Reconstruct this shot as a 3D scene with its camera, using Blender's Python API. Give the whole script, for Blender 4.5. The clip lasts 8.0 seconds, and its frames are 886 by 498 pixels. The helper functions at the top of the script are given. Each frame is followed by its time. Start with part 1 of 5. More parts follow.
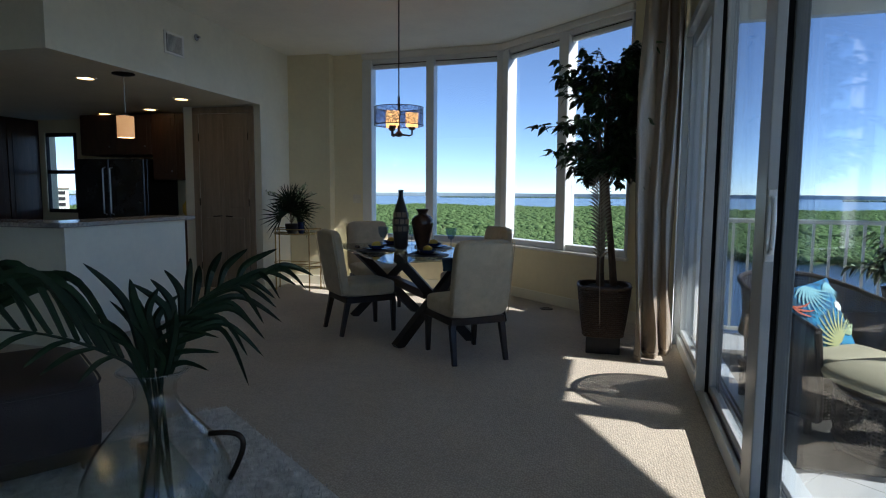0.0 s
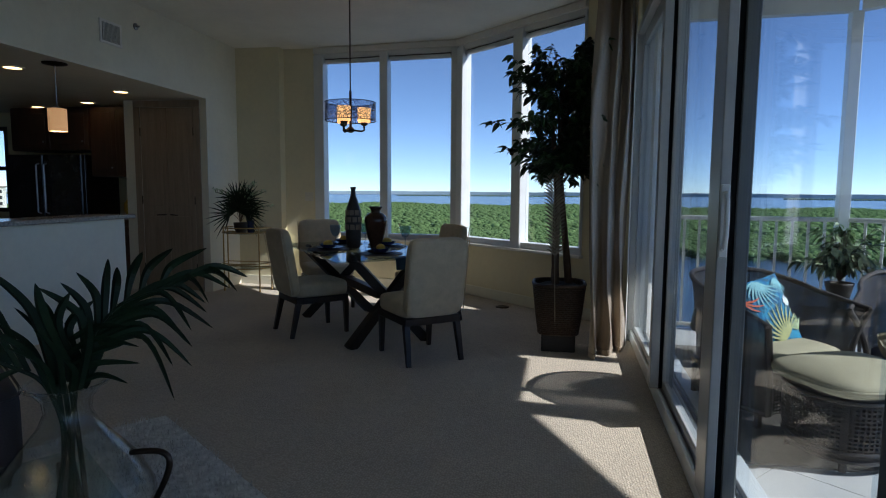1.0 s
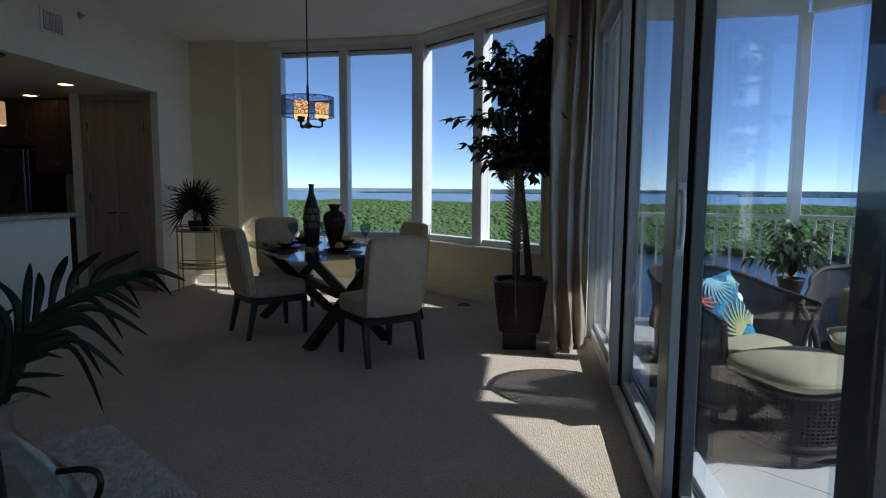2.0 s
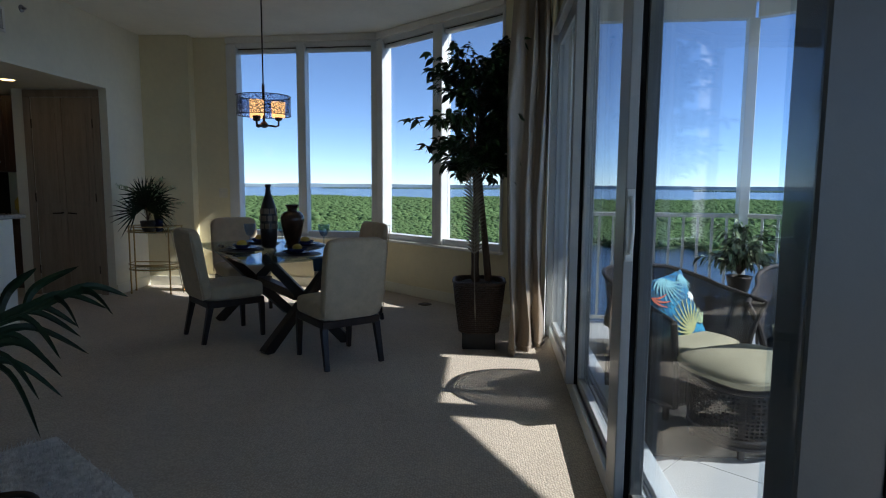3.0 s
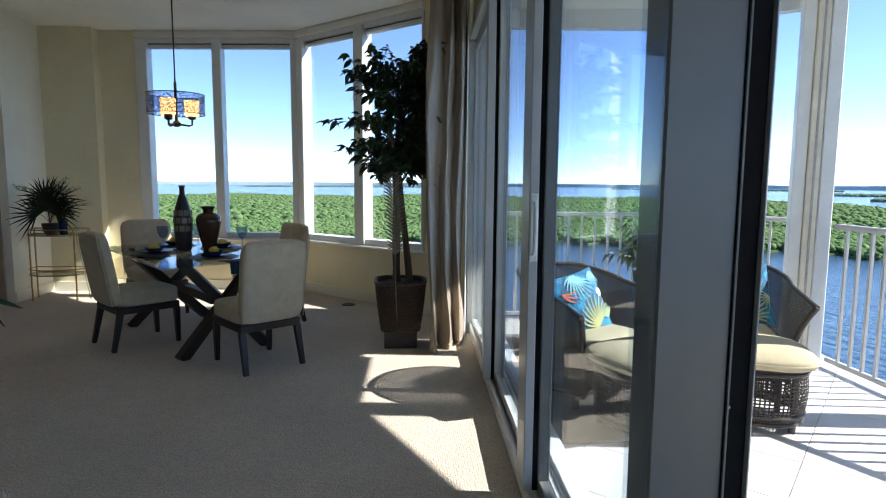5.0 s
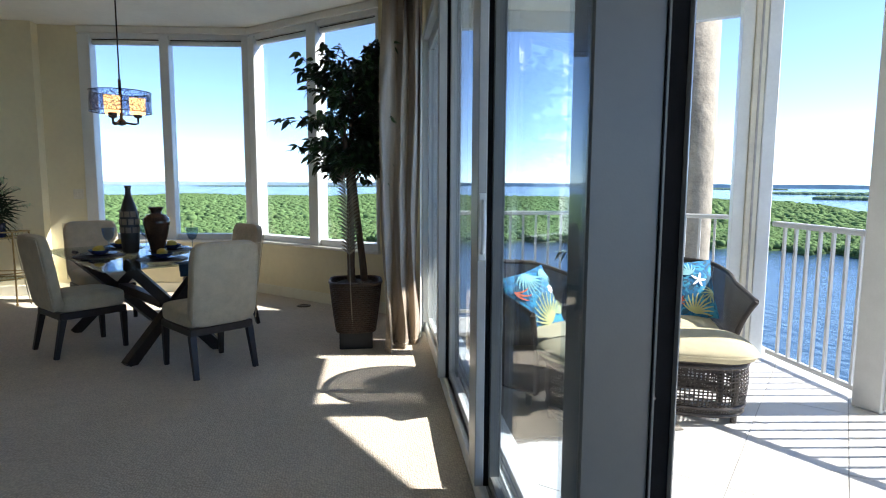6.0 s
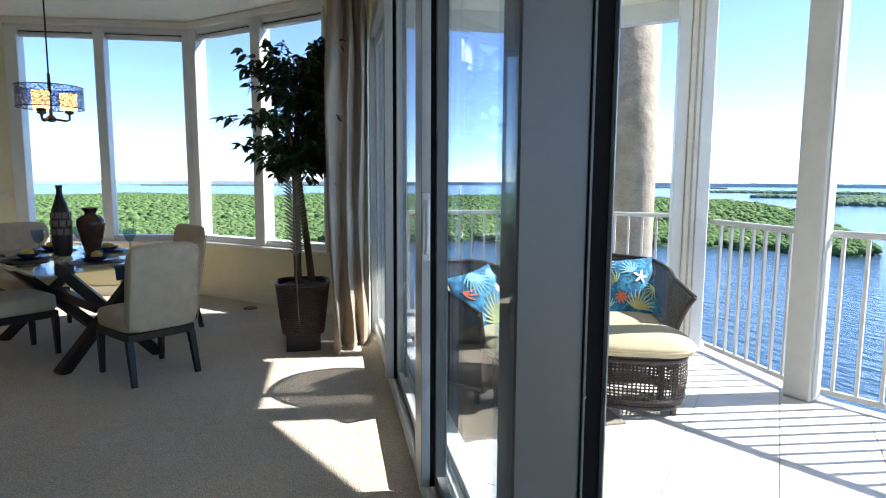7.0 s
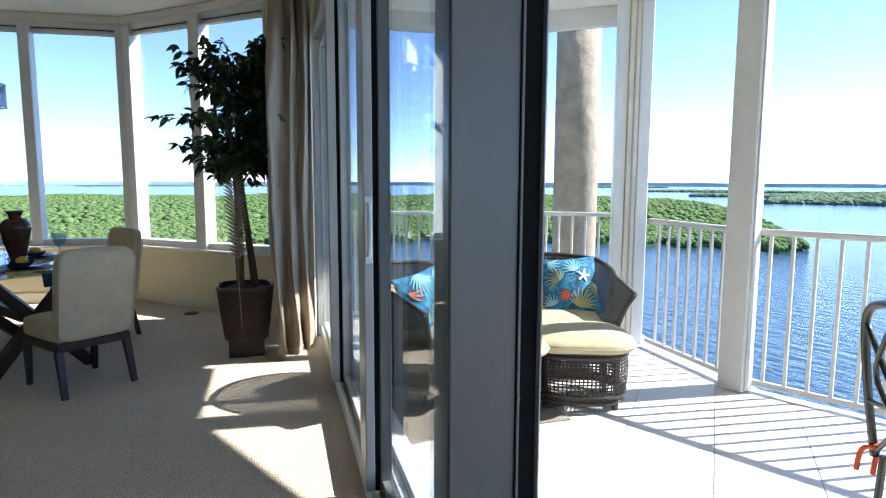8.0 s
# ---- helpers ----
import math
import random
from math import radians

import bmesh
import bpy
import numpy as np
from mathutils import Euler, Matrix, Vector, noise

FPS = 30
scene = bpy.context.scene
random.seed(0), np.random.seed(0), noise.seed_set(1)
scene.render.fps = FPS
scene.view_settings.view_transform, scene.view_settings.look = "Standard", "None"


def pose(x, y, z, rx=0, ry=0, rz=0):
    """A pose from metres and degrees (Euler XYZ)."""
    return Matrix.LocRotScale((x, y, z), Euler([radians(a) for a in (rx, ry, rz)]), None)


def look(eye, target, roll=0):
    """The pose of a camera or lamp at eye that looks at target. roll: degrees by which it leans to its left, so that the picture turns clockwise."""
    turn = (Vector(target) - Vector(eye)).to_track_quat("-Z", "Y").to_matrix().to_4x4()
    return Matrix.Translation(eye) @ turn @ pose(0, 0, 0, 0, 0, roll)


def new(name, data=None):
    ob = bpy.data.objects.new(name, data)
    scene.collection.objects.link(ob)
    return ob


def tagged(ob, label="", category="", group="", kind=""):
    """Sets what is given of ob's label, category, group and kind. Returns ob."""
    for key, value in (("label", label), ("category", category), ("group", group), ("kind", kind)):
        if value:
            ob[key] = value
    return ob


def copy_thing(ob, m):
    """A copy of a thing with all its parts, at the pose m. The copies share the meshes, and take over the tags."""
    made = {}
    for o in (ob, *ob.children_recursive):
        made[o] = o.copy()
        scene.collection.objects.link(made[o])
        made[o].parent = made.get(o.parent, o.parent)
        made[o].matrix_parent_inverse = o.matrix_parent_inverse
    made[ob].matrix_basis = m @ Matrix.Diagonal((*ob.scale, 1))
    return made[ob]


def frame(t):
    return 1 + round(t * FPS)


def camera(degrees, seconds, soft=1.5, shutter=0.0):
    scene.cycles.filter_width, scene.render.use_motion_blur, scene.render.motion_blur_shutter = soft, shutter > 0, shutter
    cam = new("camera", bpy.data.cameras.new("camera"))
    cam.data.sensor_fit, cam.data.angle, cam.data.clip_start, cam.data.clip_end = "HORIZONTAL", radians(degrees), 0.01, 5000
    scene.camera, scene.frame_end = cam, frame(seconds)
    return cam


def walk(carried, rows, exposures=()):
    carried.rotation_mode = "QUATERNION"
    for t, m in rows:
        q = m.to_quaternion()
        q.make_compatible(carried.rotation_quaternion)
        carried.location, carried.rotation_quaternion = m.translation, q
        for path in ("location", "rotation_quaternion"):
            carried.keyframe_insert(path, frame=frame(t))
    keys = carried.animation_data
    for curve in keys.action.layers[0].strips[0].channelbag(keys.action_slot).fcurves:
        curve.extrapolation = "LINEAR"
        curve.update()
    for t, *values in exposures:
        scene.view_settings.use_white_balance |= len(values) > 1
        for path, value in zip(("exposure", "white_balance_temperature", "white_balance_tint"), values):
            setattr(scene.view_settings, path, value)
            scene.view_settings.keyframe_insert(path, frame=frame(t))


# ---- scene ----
cam = camera(73.1, 8.0, soft=1.1)
PATH = [
    (0, (0.107, 0.284, 1.312), (-0.365, 2.219, 1.12), 0.4),
    (0.5, (0.115, 0.343, 1.302), (-0.286, 2.293, 1.109), 0.4),
    (1, (0.113, 0.392, 1.301), (-0.219, 2.354, 1.105), 0.4),
    (1.5, (0.121, 0.443, 1.298), (-0.152, 2.414, 1.098), 0.4),
    (3, (0.168, 0.465, 1.347), (0.077, 2.451, 1.128), 0.4),
    (3.5, (0.186, 0.437, 1.368), (0.154, 2.424, 1.144), 0.3),
    (4, (0.199, 0.428, 1.373), (0.226, 2.415, 1.147), 0.3),
    (4.5, (0.211, 0.414, 1.373), (0.299, 2.399, 1.149), 0.4),
    (6, (0.267, 0.379, 1.376), (0.549, 2.346, 1.151), 0.3),
    (6.5, (0.287, 0.382, 1.373), (0.646, 2.337, 1.149), 0.3),
    (7, (0.304, 0.384, 1.381), (0.741, 2.323, 1.153), 0.3),
    (7.5, (0.32, 0.382, 1.383), (0.84, 2.3, 1.156), 0.3),
    (8, (0.333, 0.383, 1.388), (0.931, 2.278, 1.161), 0.2),
]
EXPOSURES = [(0.0, 0.54, 5950, 10), (1.5, 0.05, 5780, 10), (3.0, 0.33, 5880, 10), (4.0, 0.84, 6000, 10), (4.7, 1.16, 6100, 10), (6.0, 1.50, 6150, 10), (8.0, 1.59, 6200, 10)]
walk(cam, [(t, look(eye, target, roll)) for t, eye, target, roll in PATH], EXPOSURES)

# ---- light ----
SUN_EL, SUN_DIR = radians(39), Vector((0.772, -0.093, 0.629)).normalized()
world = bpy.data.worlds.new("sky")
scene.world = world
world.use_nodes = True
wn = world.node_tree
sky = wn.nodes.new("ShaderNodeTexSky")
sky.sky_type = "NISHITA"
sky.sun_disc = False
sky.sun_elevation = SUN_EL
sky.sun_rotation = math.atan2(SUN_DIR.x, SUN_DIR.y)
sky.dust_density, sky.ozone_density, sky.air_density, sky.altitude = 0.0, 1.8, 0.66, 3200
wn.links.new(sky.outputs[0], wn.nodes["Background"].inputs[0])
wn.nodes["Background"].inputs[1].default_value = 0.15
sun = new("sun", bpy.data.lights.new("sun", "SUN"))
sun.data.energy, sun.data.angle, sun.data.color = 5.0, radians(0.5), (1, 0.95, 0.87)
sun.matrix_world = look(SUN_DIR * 50, (0, 0, 0))


# ---- materials ----
def mat(name, color, rough=0.6, metal=0.0, vary=0.12, scale=8.0, bump=0.0, bscale=60.0, spec=0.5, fine=0.0, stretch=None, sheen=0.0):
    """A painted, woven or solid surface with variation at two scales and fine relief."""
    m = bpy.data.materials.new(name)
    m.use_nodes = True
    t, b = m.node_tree, m.node_tree.nodes["Principled BSDF"]
    b.inputs["Roughness"].default_value, b.inputs["Metallic"].default_value = rough, metal
    b.inputs["Specular IOR Level"].default_value = spec
    b.inputs["Sheen Weight"].default_value = sheen
    co = t.nodes.new("ShaderNodeTexCoord").outputs["Object"]
    if stretch:
        mp = t.nodes.new("ShaderNodeMapping")
        mp.inputs["Scale"].default_value = stretch
        t.links.new(co, mp.inputs[0])
        co = mp.outputs[0]
    n1, n2 = t.nodes.new("ShaderNodeTexNoise"), t.nodes.new("ShaderNodeTexNoise")
    n1.inputs["Scale"].default_value, n2.inputs["Scale"].default_value = scale, scale * 9
    n1.inputs["Detail"].default_value = 5
    mix = t.nodes.new("ShaderNodeMath")
    mix.operation = "MULTIPLY_ADD"
    mix.inputs[1].default_value = 0.5
    for n in (n1, n2):
        t.links.new(co, n.inputs["Vector"])
    t.links.new(n2.outputs["Fac"], mix.inputs[0])
    t.links.new(n1.outputs["Fac"], mix.inputs[2])
    ramp = t.nodes.new("ShaderNodeMapRange")
    ramp.inputs["From Min"].default_value, ramp.inputs["From Max"].default_value = 0.5, 1.0
    ramp.inputs["To Min"].default_value, ramp.inputs["To Max"].default_value = 1 - vary, 1 + vary
    t.links.new(mix.outputs[0], ramp.inputs[0])
    hs = t.nodes.new("ShaderNodeHueSaturation")
    hs.inputs["Color"].default_value = (*color, 1)
    t.links.new(ramp.outputs[0], hs.inputs["Value"])
    t.links.new(hs.outputs[0], b.inputs["Base Color"])
    if bump:
        bn = t.nodes.new("ShaderNodeTexNoise")
        bn.inputs["Scale"].default_value, bn.inputs["Detail"].default_value = bscale, 3
        t.links.new(co, bn.inputs["Vector"])
        bp = t.nodes.new("ShaderNodeBump")
        bp.inputs["Strength"].default_value, bp.inputs["Distance"].default_value = bump, 0.01
        t.links.new(bn.outputs["Fac"], bp.inputs["Height"])
        t.links.new(bp.outputs[0], b.inputs["Normal"])
    return m


def glass(name, tint, ior=1.5, rough=0.0, power=5.0):
    """Clear pane: see-through, with a Fresnel-weighted mirror on top."""
    m = bpy.data.materials.new(name)
    m.use_nodes = True
    t = m.node_tree
    t.nodes.remove(t.nodes["Principled BSDF"])
    tr, gl, lw, pw, mx = (t.nodes.new("ShaderNode" + k) for k in ("BsdfTransparent", "BsdfGlossy", "LayerWeight", "Math", "MixShader"))
    tr.inputs[0].default_value = (*tint, 1)
    gl.inputs["Roughness"].default_value = rough
    lw.inputs[0].default_value = 0.5
    pw.operation, pw.inputs[1].default_value = "POWER", power
    t.links.new(lw.outputs["Facing"], pw.inputs[0])
    ma = t.nodes.new("ShaderNodeMath")
    f0 = ((ior - 1) / (ior + 1)) ** 2
    ma.operation, ma.inputs[1].default_value, ma.inputs[2].default_value = "MULTIPLY_ADD", 1 - f0, f0
    t.links.new(pw.outputs[0], ma.inputs[0])
    t.links.new(ma.outputs[0], mx.inputs[0])
    t.links.new(tr.outputs[0], mx.inputs[1])
    t.links.new(gl.outputs[0], mx.inputs[2])
    t.links.new(mx.outputs[0], t.nodes["Material Output"].inputs[0])
    return m


def glow(name, color, power):
    m = bpy.data.materials.new(name)
    m.use_nodes = True
    b = m.node_tree.nodes["Principled BSDF"]
    b.inputs["Base Color"].default_value = (*color, 1)
    b.inputs["Emission Color"].default_value = (*color, 1)
    b.inputs["Emission Strength"].default_value = power
    return m


def speckled(m, power, scale):
    """Break a lit shade's glow into the grain of its crackled glass or woven mesh."""
    t = m.node_tree
    co, no, mr = t.nodes.new("ShaderNodeTexCoord"), t.nodes.new("ShaderNodeTexNoise"), t.nodes.new("ShaderNodeMapRange")
    no.inputs["Scale"].default_value = scale
    no.inputs["Detail"].default_value = 1.0
    mr.inputs["From Min"].default_value, mr.inputs["From Max"].default_value = 0.35, 0.65
    mr.inputs["To Min"].default_value, mr.inputs["To Max"].default_value = power * 0.35, power * 1.6
    t.links.new(co.outputs["Object"], no.inputs["Vector"])
    t.links.new(no.outputs["Fac"], mr.inputs["Value"])
    t.links.new(mr.outputs["Result"], t.nodes["Principled BSDF"].inputs["Emission Strength"])


def link_random(m, amount=0.12):
    """Vary the brightness of alike pieces, object by object."""
    t = m.node_tree
    b = t.nodes["Principled BSDF"]
    src = b.inputs["Base Color"].links[0].from_socket
    oi, mr, hs = (t.nodes.new("ShaderNode" + k) for k in ("ObjectInfo", "MapRange", "HueSaturation"))
    mr.inputs["To Min"].default_value, mr.inputs["To Max"].default_value = 1 - amount, 1 + amount
    t.links.new(oi.outputs["Random"], mr.inputs[0])
    t.links.new(mr.outputs[0], hs.inputs["Value"])
    t.links.new(src, hs.inputs["Color"])
    t.links.new(hs.outputs[0], b.inputs["Base Color"])
    return m


M_CREAM = mat("cream_paint", (0.77, 0.71, 0.50), 0.75, vary=0.05, scale=2, bump=0.12, bscale=140, spec=0.3)
M_WHITE = mat("warm_white_paint", (0.78, 0.76, 0.63), 0.7, vary=0.05, scale=2, bump=0.12, bscale=140, spec=0.3)
M_CEIL = mat("ceiling_paint", (0.86, 0.84, 0.74), 0.85, vary=0.04, scale=3, bump=0.3, bscale=90, spec=0.2)
M_TRIM = mat("white_trim_paint", (0.78, 0.77, 0.72), 0.45, vary=0.05, scale=4, bump=0.05)
M_FRAME = mat("white_aluminium", (0.74, 0.76, 0.75), 0.32, vary=0.05, scale=5, bump=0.03, bscale=200)
# Door aluminium twice: shade painted into the near panel's copy, light into the other.
M_SHADED_STILE = mat("shaded_stile_aluminium", (0.13, 0.137, 0.133), 0.3, vary=0.05, scale=5, bump=0.03, bscale=200)
M_LIT_STILE = mat("lit_stile_aluminium", (0.44, 0.455, 0.45), 0.3, vary=0.05, scale=5, bump=0.03, bscale=200)
M_SEAL = mat("black_rubber", (0.008, 0.008, 0.009), 0.8, vary=0.2, scale=30, spec=0.1)
M_WOOD = mat("espresso_wood", (0.022, 0.014, 0.011), 0.38, vary=0.35, scale=6, bump=0.1, bscale=40, stretch=(6, 6, 1))
M_CAB = mat("cherry_cabinet_wood", (0.065, 0.032, 0.019), 0.4, vary=0.3, scale=4, bump=0.06, bscale=60, stretch=(5, 5, 0.7))
M_DOORWOOD = mat("light_maple_door", (0.30, 0.235, 0.165), 0.5, vary=0.2, scale=3, bump=0.06, bscale=70, stretch=(8, 8, 0.6))
M_LINEN = mat("oatmeal_linen", (0.56, 0.465, 0.315), 0.9, vary=0.12, scale=14, bump=0.45, bscale=420, spec=0.15, sheen=0.2)
M_STEEL = mat("brushed_steel", (0.30, 0.30, 0.31), 0.3, 1.0, vary=0.1, scale=4, stretch=(1, 1, 20))
M_BLACKST = mat("black_stainless", (0.035, 0.035, 0.04), 0.25, 0.6, vary=0.2, scale=4)
M_BRONZE = mat("dark_bronze", (0.05, 0.038, 0.03), 0.35, 0.9, vary=0.2, scale=20)
M_BRASS = mat("aged_brass", (0.42, 0.31, 0.14), 0.32, 1.0, vary=0.2, scale=25)
M_GRANITE = mat("speckled_granite", (0.30, 0.27, 0.24), 0.2, vary=0.5, scale=45, bump=0.02)
M_LEATHER = mat("dark_brown_leather", (0.024, 0.016, 0.013), 0.65, vary=0.25, scale=9, bump=0.25, bscale=160)
M_WICKER = mat("dark_wicker", (0.058, 0.046, 0.038), 0.45, vary=0.45, scale=60, bump=0.3, bscale=200)
M_CUSHION = mat("butter_cushion_cloth", (0.45, 0.40, 0.27), 0.9, vary=0.08, scale=12, bump=0.3, bscale=380, spec=0.1)
M_BASKET = mat("basket_weave", (0.055, 0.034, 0.022), 0.55, vary=0.5, scale=50, bump=0.5, bscale=120)
M_LEAF = mat("ficus_leaf", (0.030, 0.065, 0.018), 0.35, vary=0.4, scale=5, spec=0.5)
M_PALM = mat("palm_leaf", (0.010, 0.024, 0.010), 0.5, vary=0.35, scale=6, spec=0.25)
M_PALE = mat("pale_leaf", (0.34, 0.42, 0.24), 0.45, vary=0.35, scale=8)
M_DRY = mat("dried_frond", (0.26, 0.22, 0.16), 0.6, vary=0.35, scale=10)
M_BARK = mat("smooth_bark", (0.10, 0.065, 0.042), 0.75, vary=0.4, scale=12, bump=0.6, bscale=50, stretch=(4, 4, 1))
M_SOIL = mat("dark_moss", (0.05, 0.04, 0.03), 0.95, vary=0.5, scale=30, bump=0.8, bscale=60)
M_CURTAIN = mat("taupe_silk_curtain", (0.30, 0.235, 0.165), 0.42, vary=0.18, scale=5, bump=0.15, bscale=200, stretch=(6, 6, 0.8), sheen=0.4)
M_TILE = link_random(mat("white_ceramic_tile", (0.62, 0.60, 0.565), 0.4, vary=0.05, scale=3, bump=0.05, bscale=50), 0.03)
M_GROUT = mat("grey_grout", (0.42, 0.40, 0.37), 0.9, vary=0.2, scale=30)
M_RAIL = mat("white_powder_coat", (0.56, 0.56, 0.545), 0.42, vary=0.05, scale=10)
M_STUCCO = mat("tan_stucco", (0.30, 0.26, 0.20), 0.9, vary=0.25, scale=6, bump=1.0, bscale=12)
M_ALU = mat("dark_cast_aluminium", (0.07, 0.07, 0.068), 0.3, 0.9, vary=0.1, scale=20)
M_PANE = glass("window_glass", (0.97, 0.985, 0.99), 1.45)
M_DOORPANE = glass("tinted_door_glass", (0.88, 0.925, 0.965), 1.5, power=7.0)
M_GOBLET = glass("blue_tinged_goblet_glass", (0.72, 0.80, 0.88), 1.75)
M_COFFEE = glass("frosted_coffee_table_glass", (0.80, 0.88, 0.88), 1.35, 0.12)
M_CLEAR = glass("clear_table_glass", (0.84, 0.91, 0.90), 1.40)
M_VASEGLASS = glass("clear_vase_glass", (0.95, 0.97, 0.97), 1.35)
M_SPECKLE = glass("speckled_glass_shade", (0.74, 0.75, 0.78), 1.5, 0.30)
st = M_SPECKLE.node_tree
sp_no, sp_mr, sp_mx = (st.nodes.new("ShaderNode" + k) for k in ("TexNoise", "MapRange", "MixRGB"))
sp_no.inputs["Scale"].default_value, sp_no.inputs["Detail"].default_value = 75, 2
sp_mr.inputs["From Min"].default_value, sp_mr.inputs["From Max"].default_value = 0.42, 0.56
sp_mx.inputs[1].default_value, sp_mx.inputs[2].default_value = (0.40, 0.42, 0.50, 1), (0.90, 0.91, 0.94, 1)
st.links.new(st.nodes.new("ShaderNodeTexCoord").outputs["Object"], sp_no.inputs["Vector"])
st.links.new(sp_no.outputs["Fac"], sp_mr.inputs[0])
st.links.new(sp_mr.outputs[0], sp_mx.inputs[0])
st.links.new(sp_mx.outputs[0], st.nodes["Transparent BSDF"].inputs[0])
M_BULB = glow("lit_amber_shade", (1.0, 0.52, 0.18), 2.2)
speckled(M_BULB, 1.3, 130)
M_BULBDIM = glow("lit_mesh_shade", (1.0, 0.52, 0.22), 0.36)
speckled(M_BULBDIM, 0.36, 170)
M_DOWN = glow("lit_downlight", (1.0, 0.62, 0.26), 5.0)
M_NAVY = mat("navy_glaze", (0.012, 0.02, 0.075), 0.15, vary=0.2, scale=10)
M_VASEBROWN = mat("brown_glaze", (0.06, 0.03, 0.018), 0.12, vary=0.5, scale=9, bump=0.1)
M_BOTTLE = mat("dark_pottery", (0.03, 0.024, 0.022), 0.4, vary=0.4, scale=18)
M_BONE = mat("bone_inlay", (0.24, 0.18, 0.13), 0.5, vary=0.3, scale=20)
M_YELLOW = mat("yellow_fruit", (0.60, 0.42, 0.05), 0.5, vary=0.2, scale=30)
M_TEAL = mat("teal_napkin", (0.012, 0.045, 0.075), 0.85, vary=0.2, scale=30)
M_SHAG = mat("grey_shag", (0.66, 0.65, 0.62), 0.95, vary=0.35, scale=25, bump=0.8, bscale=120)
M_OUTRUG = mat("outdoor_rug_weave", (0.26, 0.235, 0.20), 0.95, vary=0.3, scale=60, bump=0.8, bscale=160, spec=0.1)
M_ORANGE = mat("orange_cloth", (0.60, 0.10, 0.03), 0.8)
M_PLASTIC = mat("almond_plastic", (0.72, 0.68, 0.56), 0.4)
M_DARK = mat("dark_void_paint", (0.03, 0.03, 0.03), 0.8)


def carpet_material():
    m = mat("beige_loop_carpet", (0.62, 0.535, 0.42), 0.95, vary=0.10, scale=1.5, spec=0.1, sheen=0.15)
    t = m.node_tree
    b = t.nodes["Principled BSDF"]
    co = t.nodes.new("ShaderNodeTexCoord")
    v, n = t.nodes.new("ShaderNodeTexVoronoi"), t.nodes.new("ShaderNodeTexNoise")
    v.inputs["Scale"].default_value, n.inputs["Scale"].default_value = 85, 9
    v.inputs["Randomness"].default_value = 0.55
    t.links.new(co.outputs["Object"], v.inputs["Vector"])
    bp = t.nodes.new("ShaderNodeBump")
    bp.invert = True
    bp.inputs["Strength"].default_value, bp.inputs["Distance"].default_value = 0.9, 0.006
    t.links.new(v.outputs["Distance"], bp.inputs["Height"])
    t.links.new(bp.outputs[0], b.inputs["Normal"])
    hs, mr = t.nodes.new("ShaderNodeHueSaturation"), t.nodes.new("ShaderNodeMapRange")
    mr.inputs["From Max"].default_value, mr.inputs["To Min"].default_value, mr.inputs["To Max"].default_value = 0.7, 1.12, 0.72
    t.links.new(v.outputs["Distance"], mr.inputs[0])
    t.links.new(b.inputs["Base Color"].links[0].from_socket, hs.inputs["Color"])
    t.links.new(mr.outputs[0], hs.inputs["Value"])
    t.links.new(hs.outputs[0], b.inputs["Base Color"])
    return m


M_CARPET = carpet_material()


def link_island(m, amount=0.3):
    """Vary the brightness of the joined pieces of one mesh."""
    t = m.node_tree
    b = t.nodes["Principled BSDF"]
    src = b.inputs["Base Color"].links[0].from_socket
    ge, mr, hs = (t.nodes.new("ShaderNode" + k) for k in ("NewGeometry", "MapRange", "HueSaturation"))
    mr.inputs["To Min"].default_value, mr.inputs["To Max"].default_value = 1 - amount, 1 + amount
    t.links.new(ge.outputs["Random Per Island"], mr.inputs[0])
    t.links.new(mr.outputs[0], hs.inputs["Value"])
    t.links.new(src, hs.inputs["Color"])
    t.links.new(hs.outputs[0], b.inputs["Base Color"])
    return m


for m in (M_LEAF, M_PALM, M_PALE):
    link_island(m, 0.3)


# ---- building helpers ----
def link(name, bm, material, smooth=False):
    me = bpy.data.meshes.new(name)
    bm.normal_update()
    bm.to_mesh(me)
    bm.free()
    me.materials.append(material)
    if smooth:
        me.shade_smooth()
    return new(name, me)


def part(name, bm, material, parent, label="", smooth=False):
    """One mesh object under a thing or a part; its coordinates are the thing's own."""
    ob = link(name, bm, material, smooth)
    ob.parent = parent
    return tagged(ob, label)


def thing(name, label, category, m=None, group="", kind=""):
    ob = new(name)
    ob.matrix_world = m or Matrix()
    ob.empty_display_size = 0.1
    return tagged(ob, label, category, group, kind)


def setting(name, bm, material, label, category, smooth=False):
    return tagged(link(name, bm, material, smooth), label, category, kind="structure")


def box(x0, x1, y0, y1, z0, z1, bevel=0.0, bm=None, m=None, seg=1):
    bm = bm or bmesh.new()
    mm = Matrix.Translation(((x0 + x1) / 2, (y0 + y1) / 2, (z0 + z1) / 2)) @ Matrix.Diagonal((abs(x1 - x0), abs(y1 - y0), abs(z1 - z0), 1))
    geo = bmesh.ops.create_cube(bm, size=1, matrix=(m @ mm) if m else mm)
    if bevel:
        es = {e for v in geo["verts"] for e in v.link_edges}
        bmesh.ops.bevel(bm, geom=list(es), offset=bevel, segments=seg, profile=0.7, affect="EDGES")
    return bm


def wallbox(a, b, z0, z1, t0=0.0, t1=0.2, bm=None, bevel=0.0):
    """An upright slab along the plan line a-b, from t0 to t1 to the line's left."""
    a, b = Vector(a), Vector(b)
    d = (b - a)
    m = Matrix.Translation((a.x, a.y, 0)) @ Matrix.Rotation(math.atan2(d.y, d.x), 4, "Z")
    return box(0, d.length, t0, t1, z0, z1, bevel, bm, m)


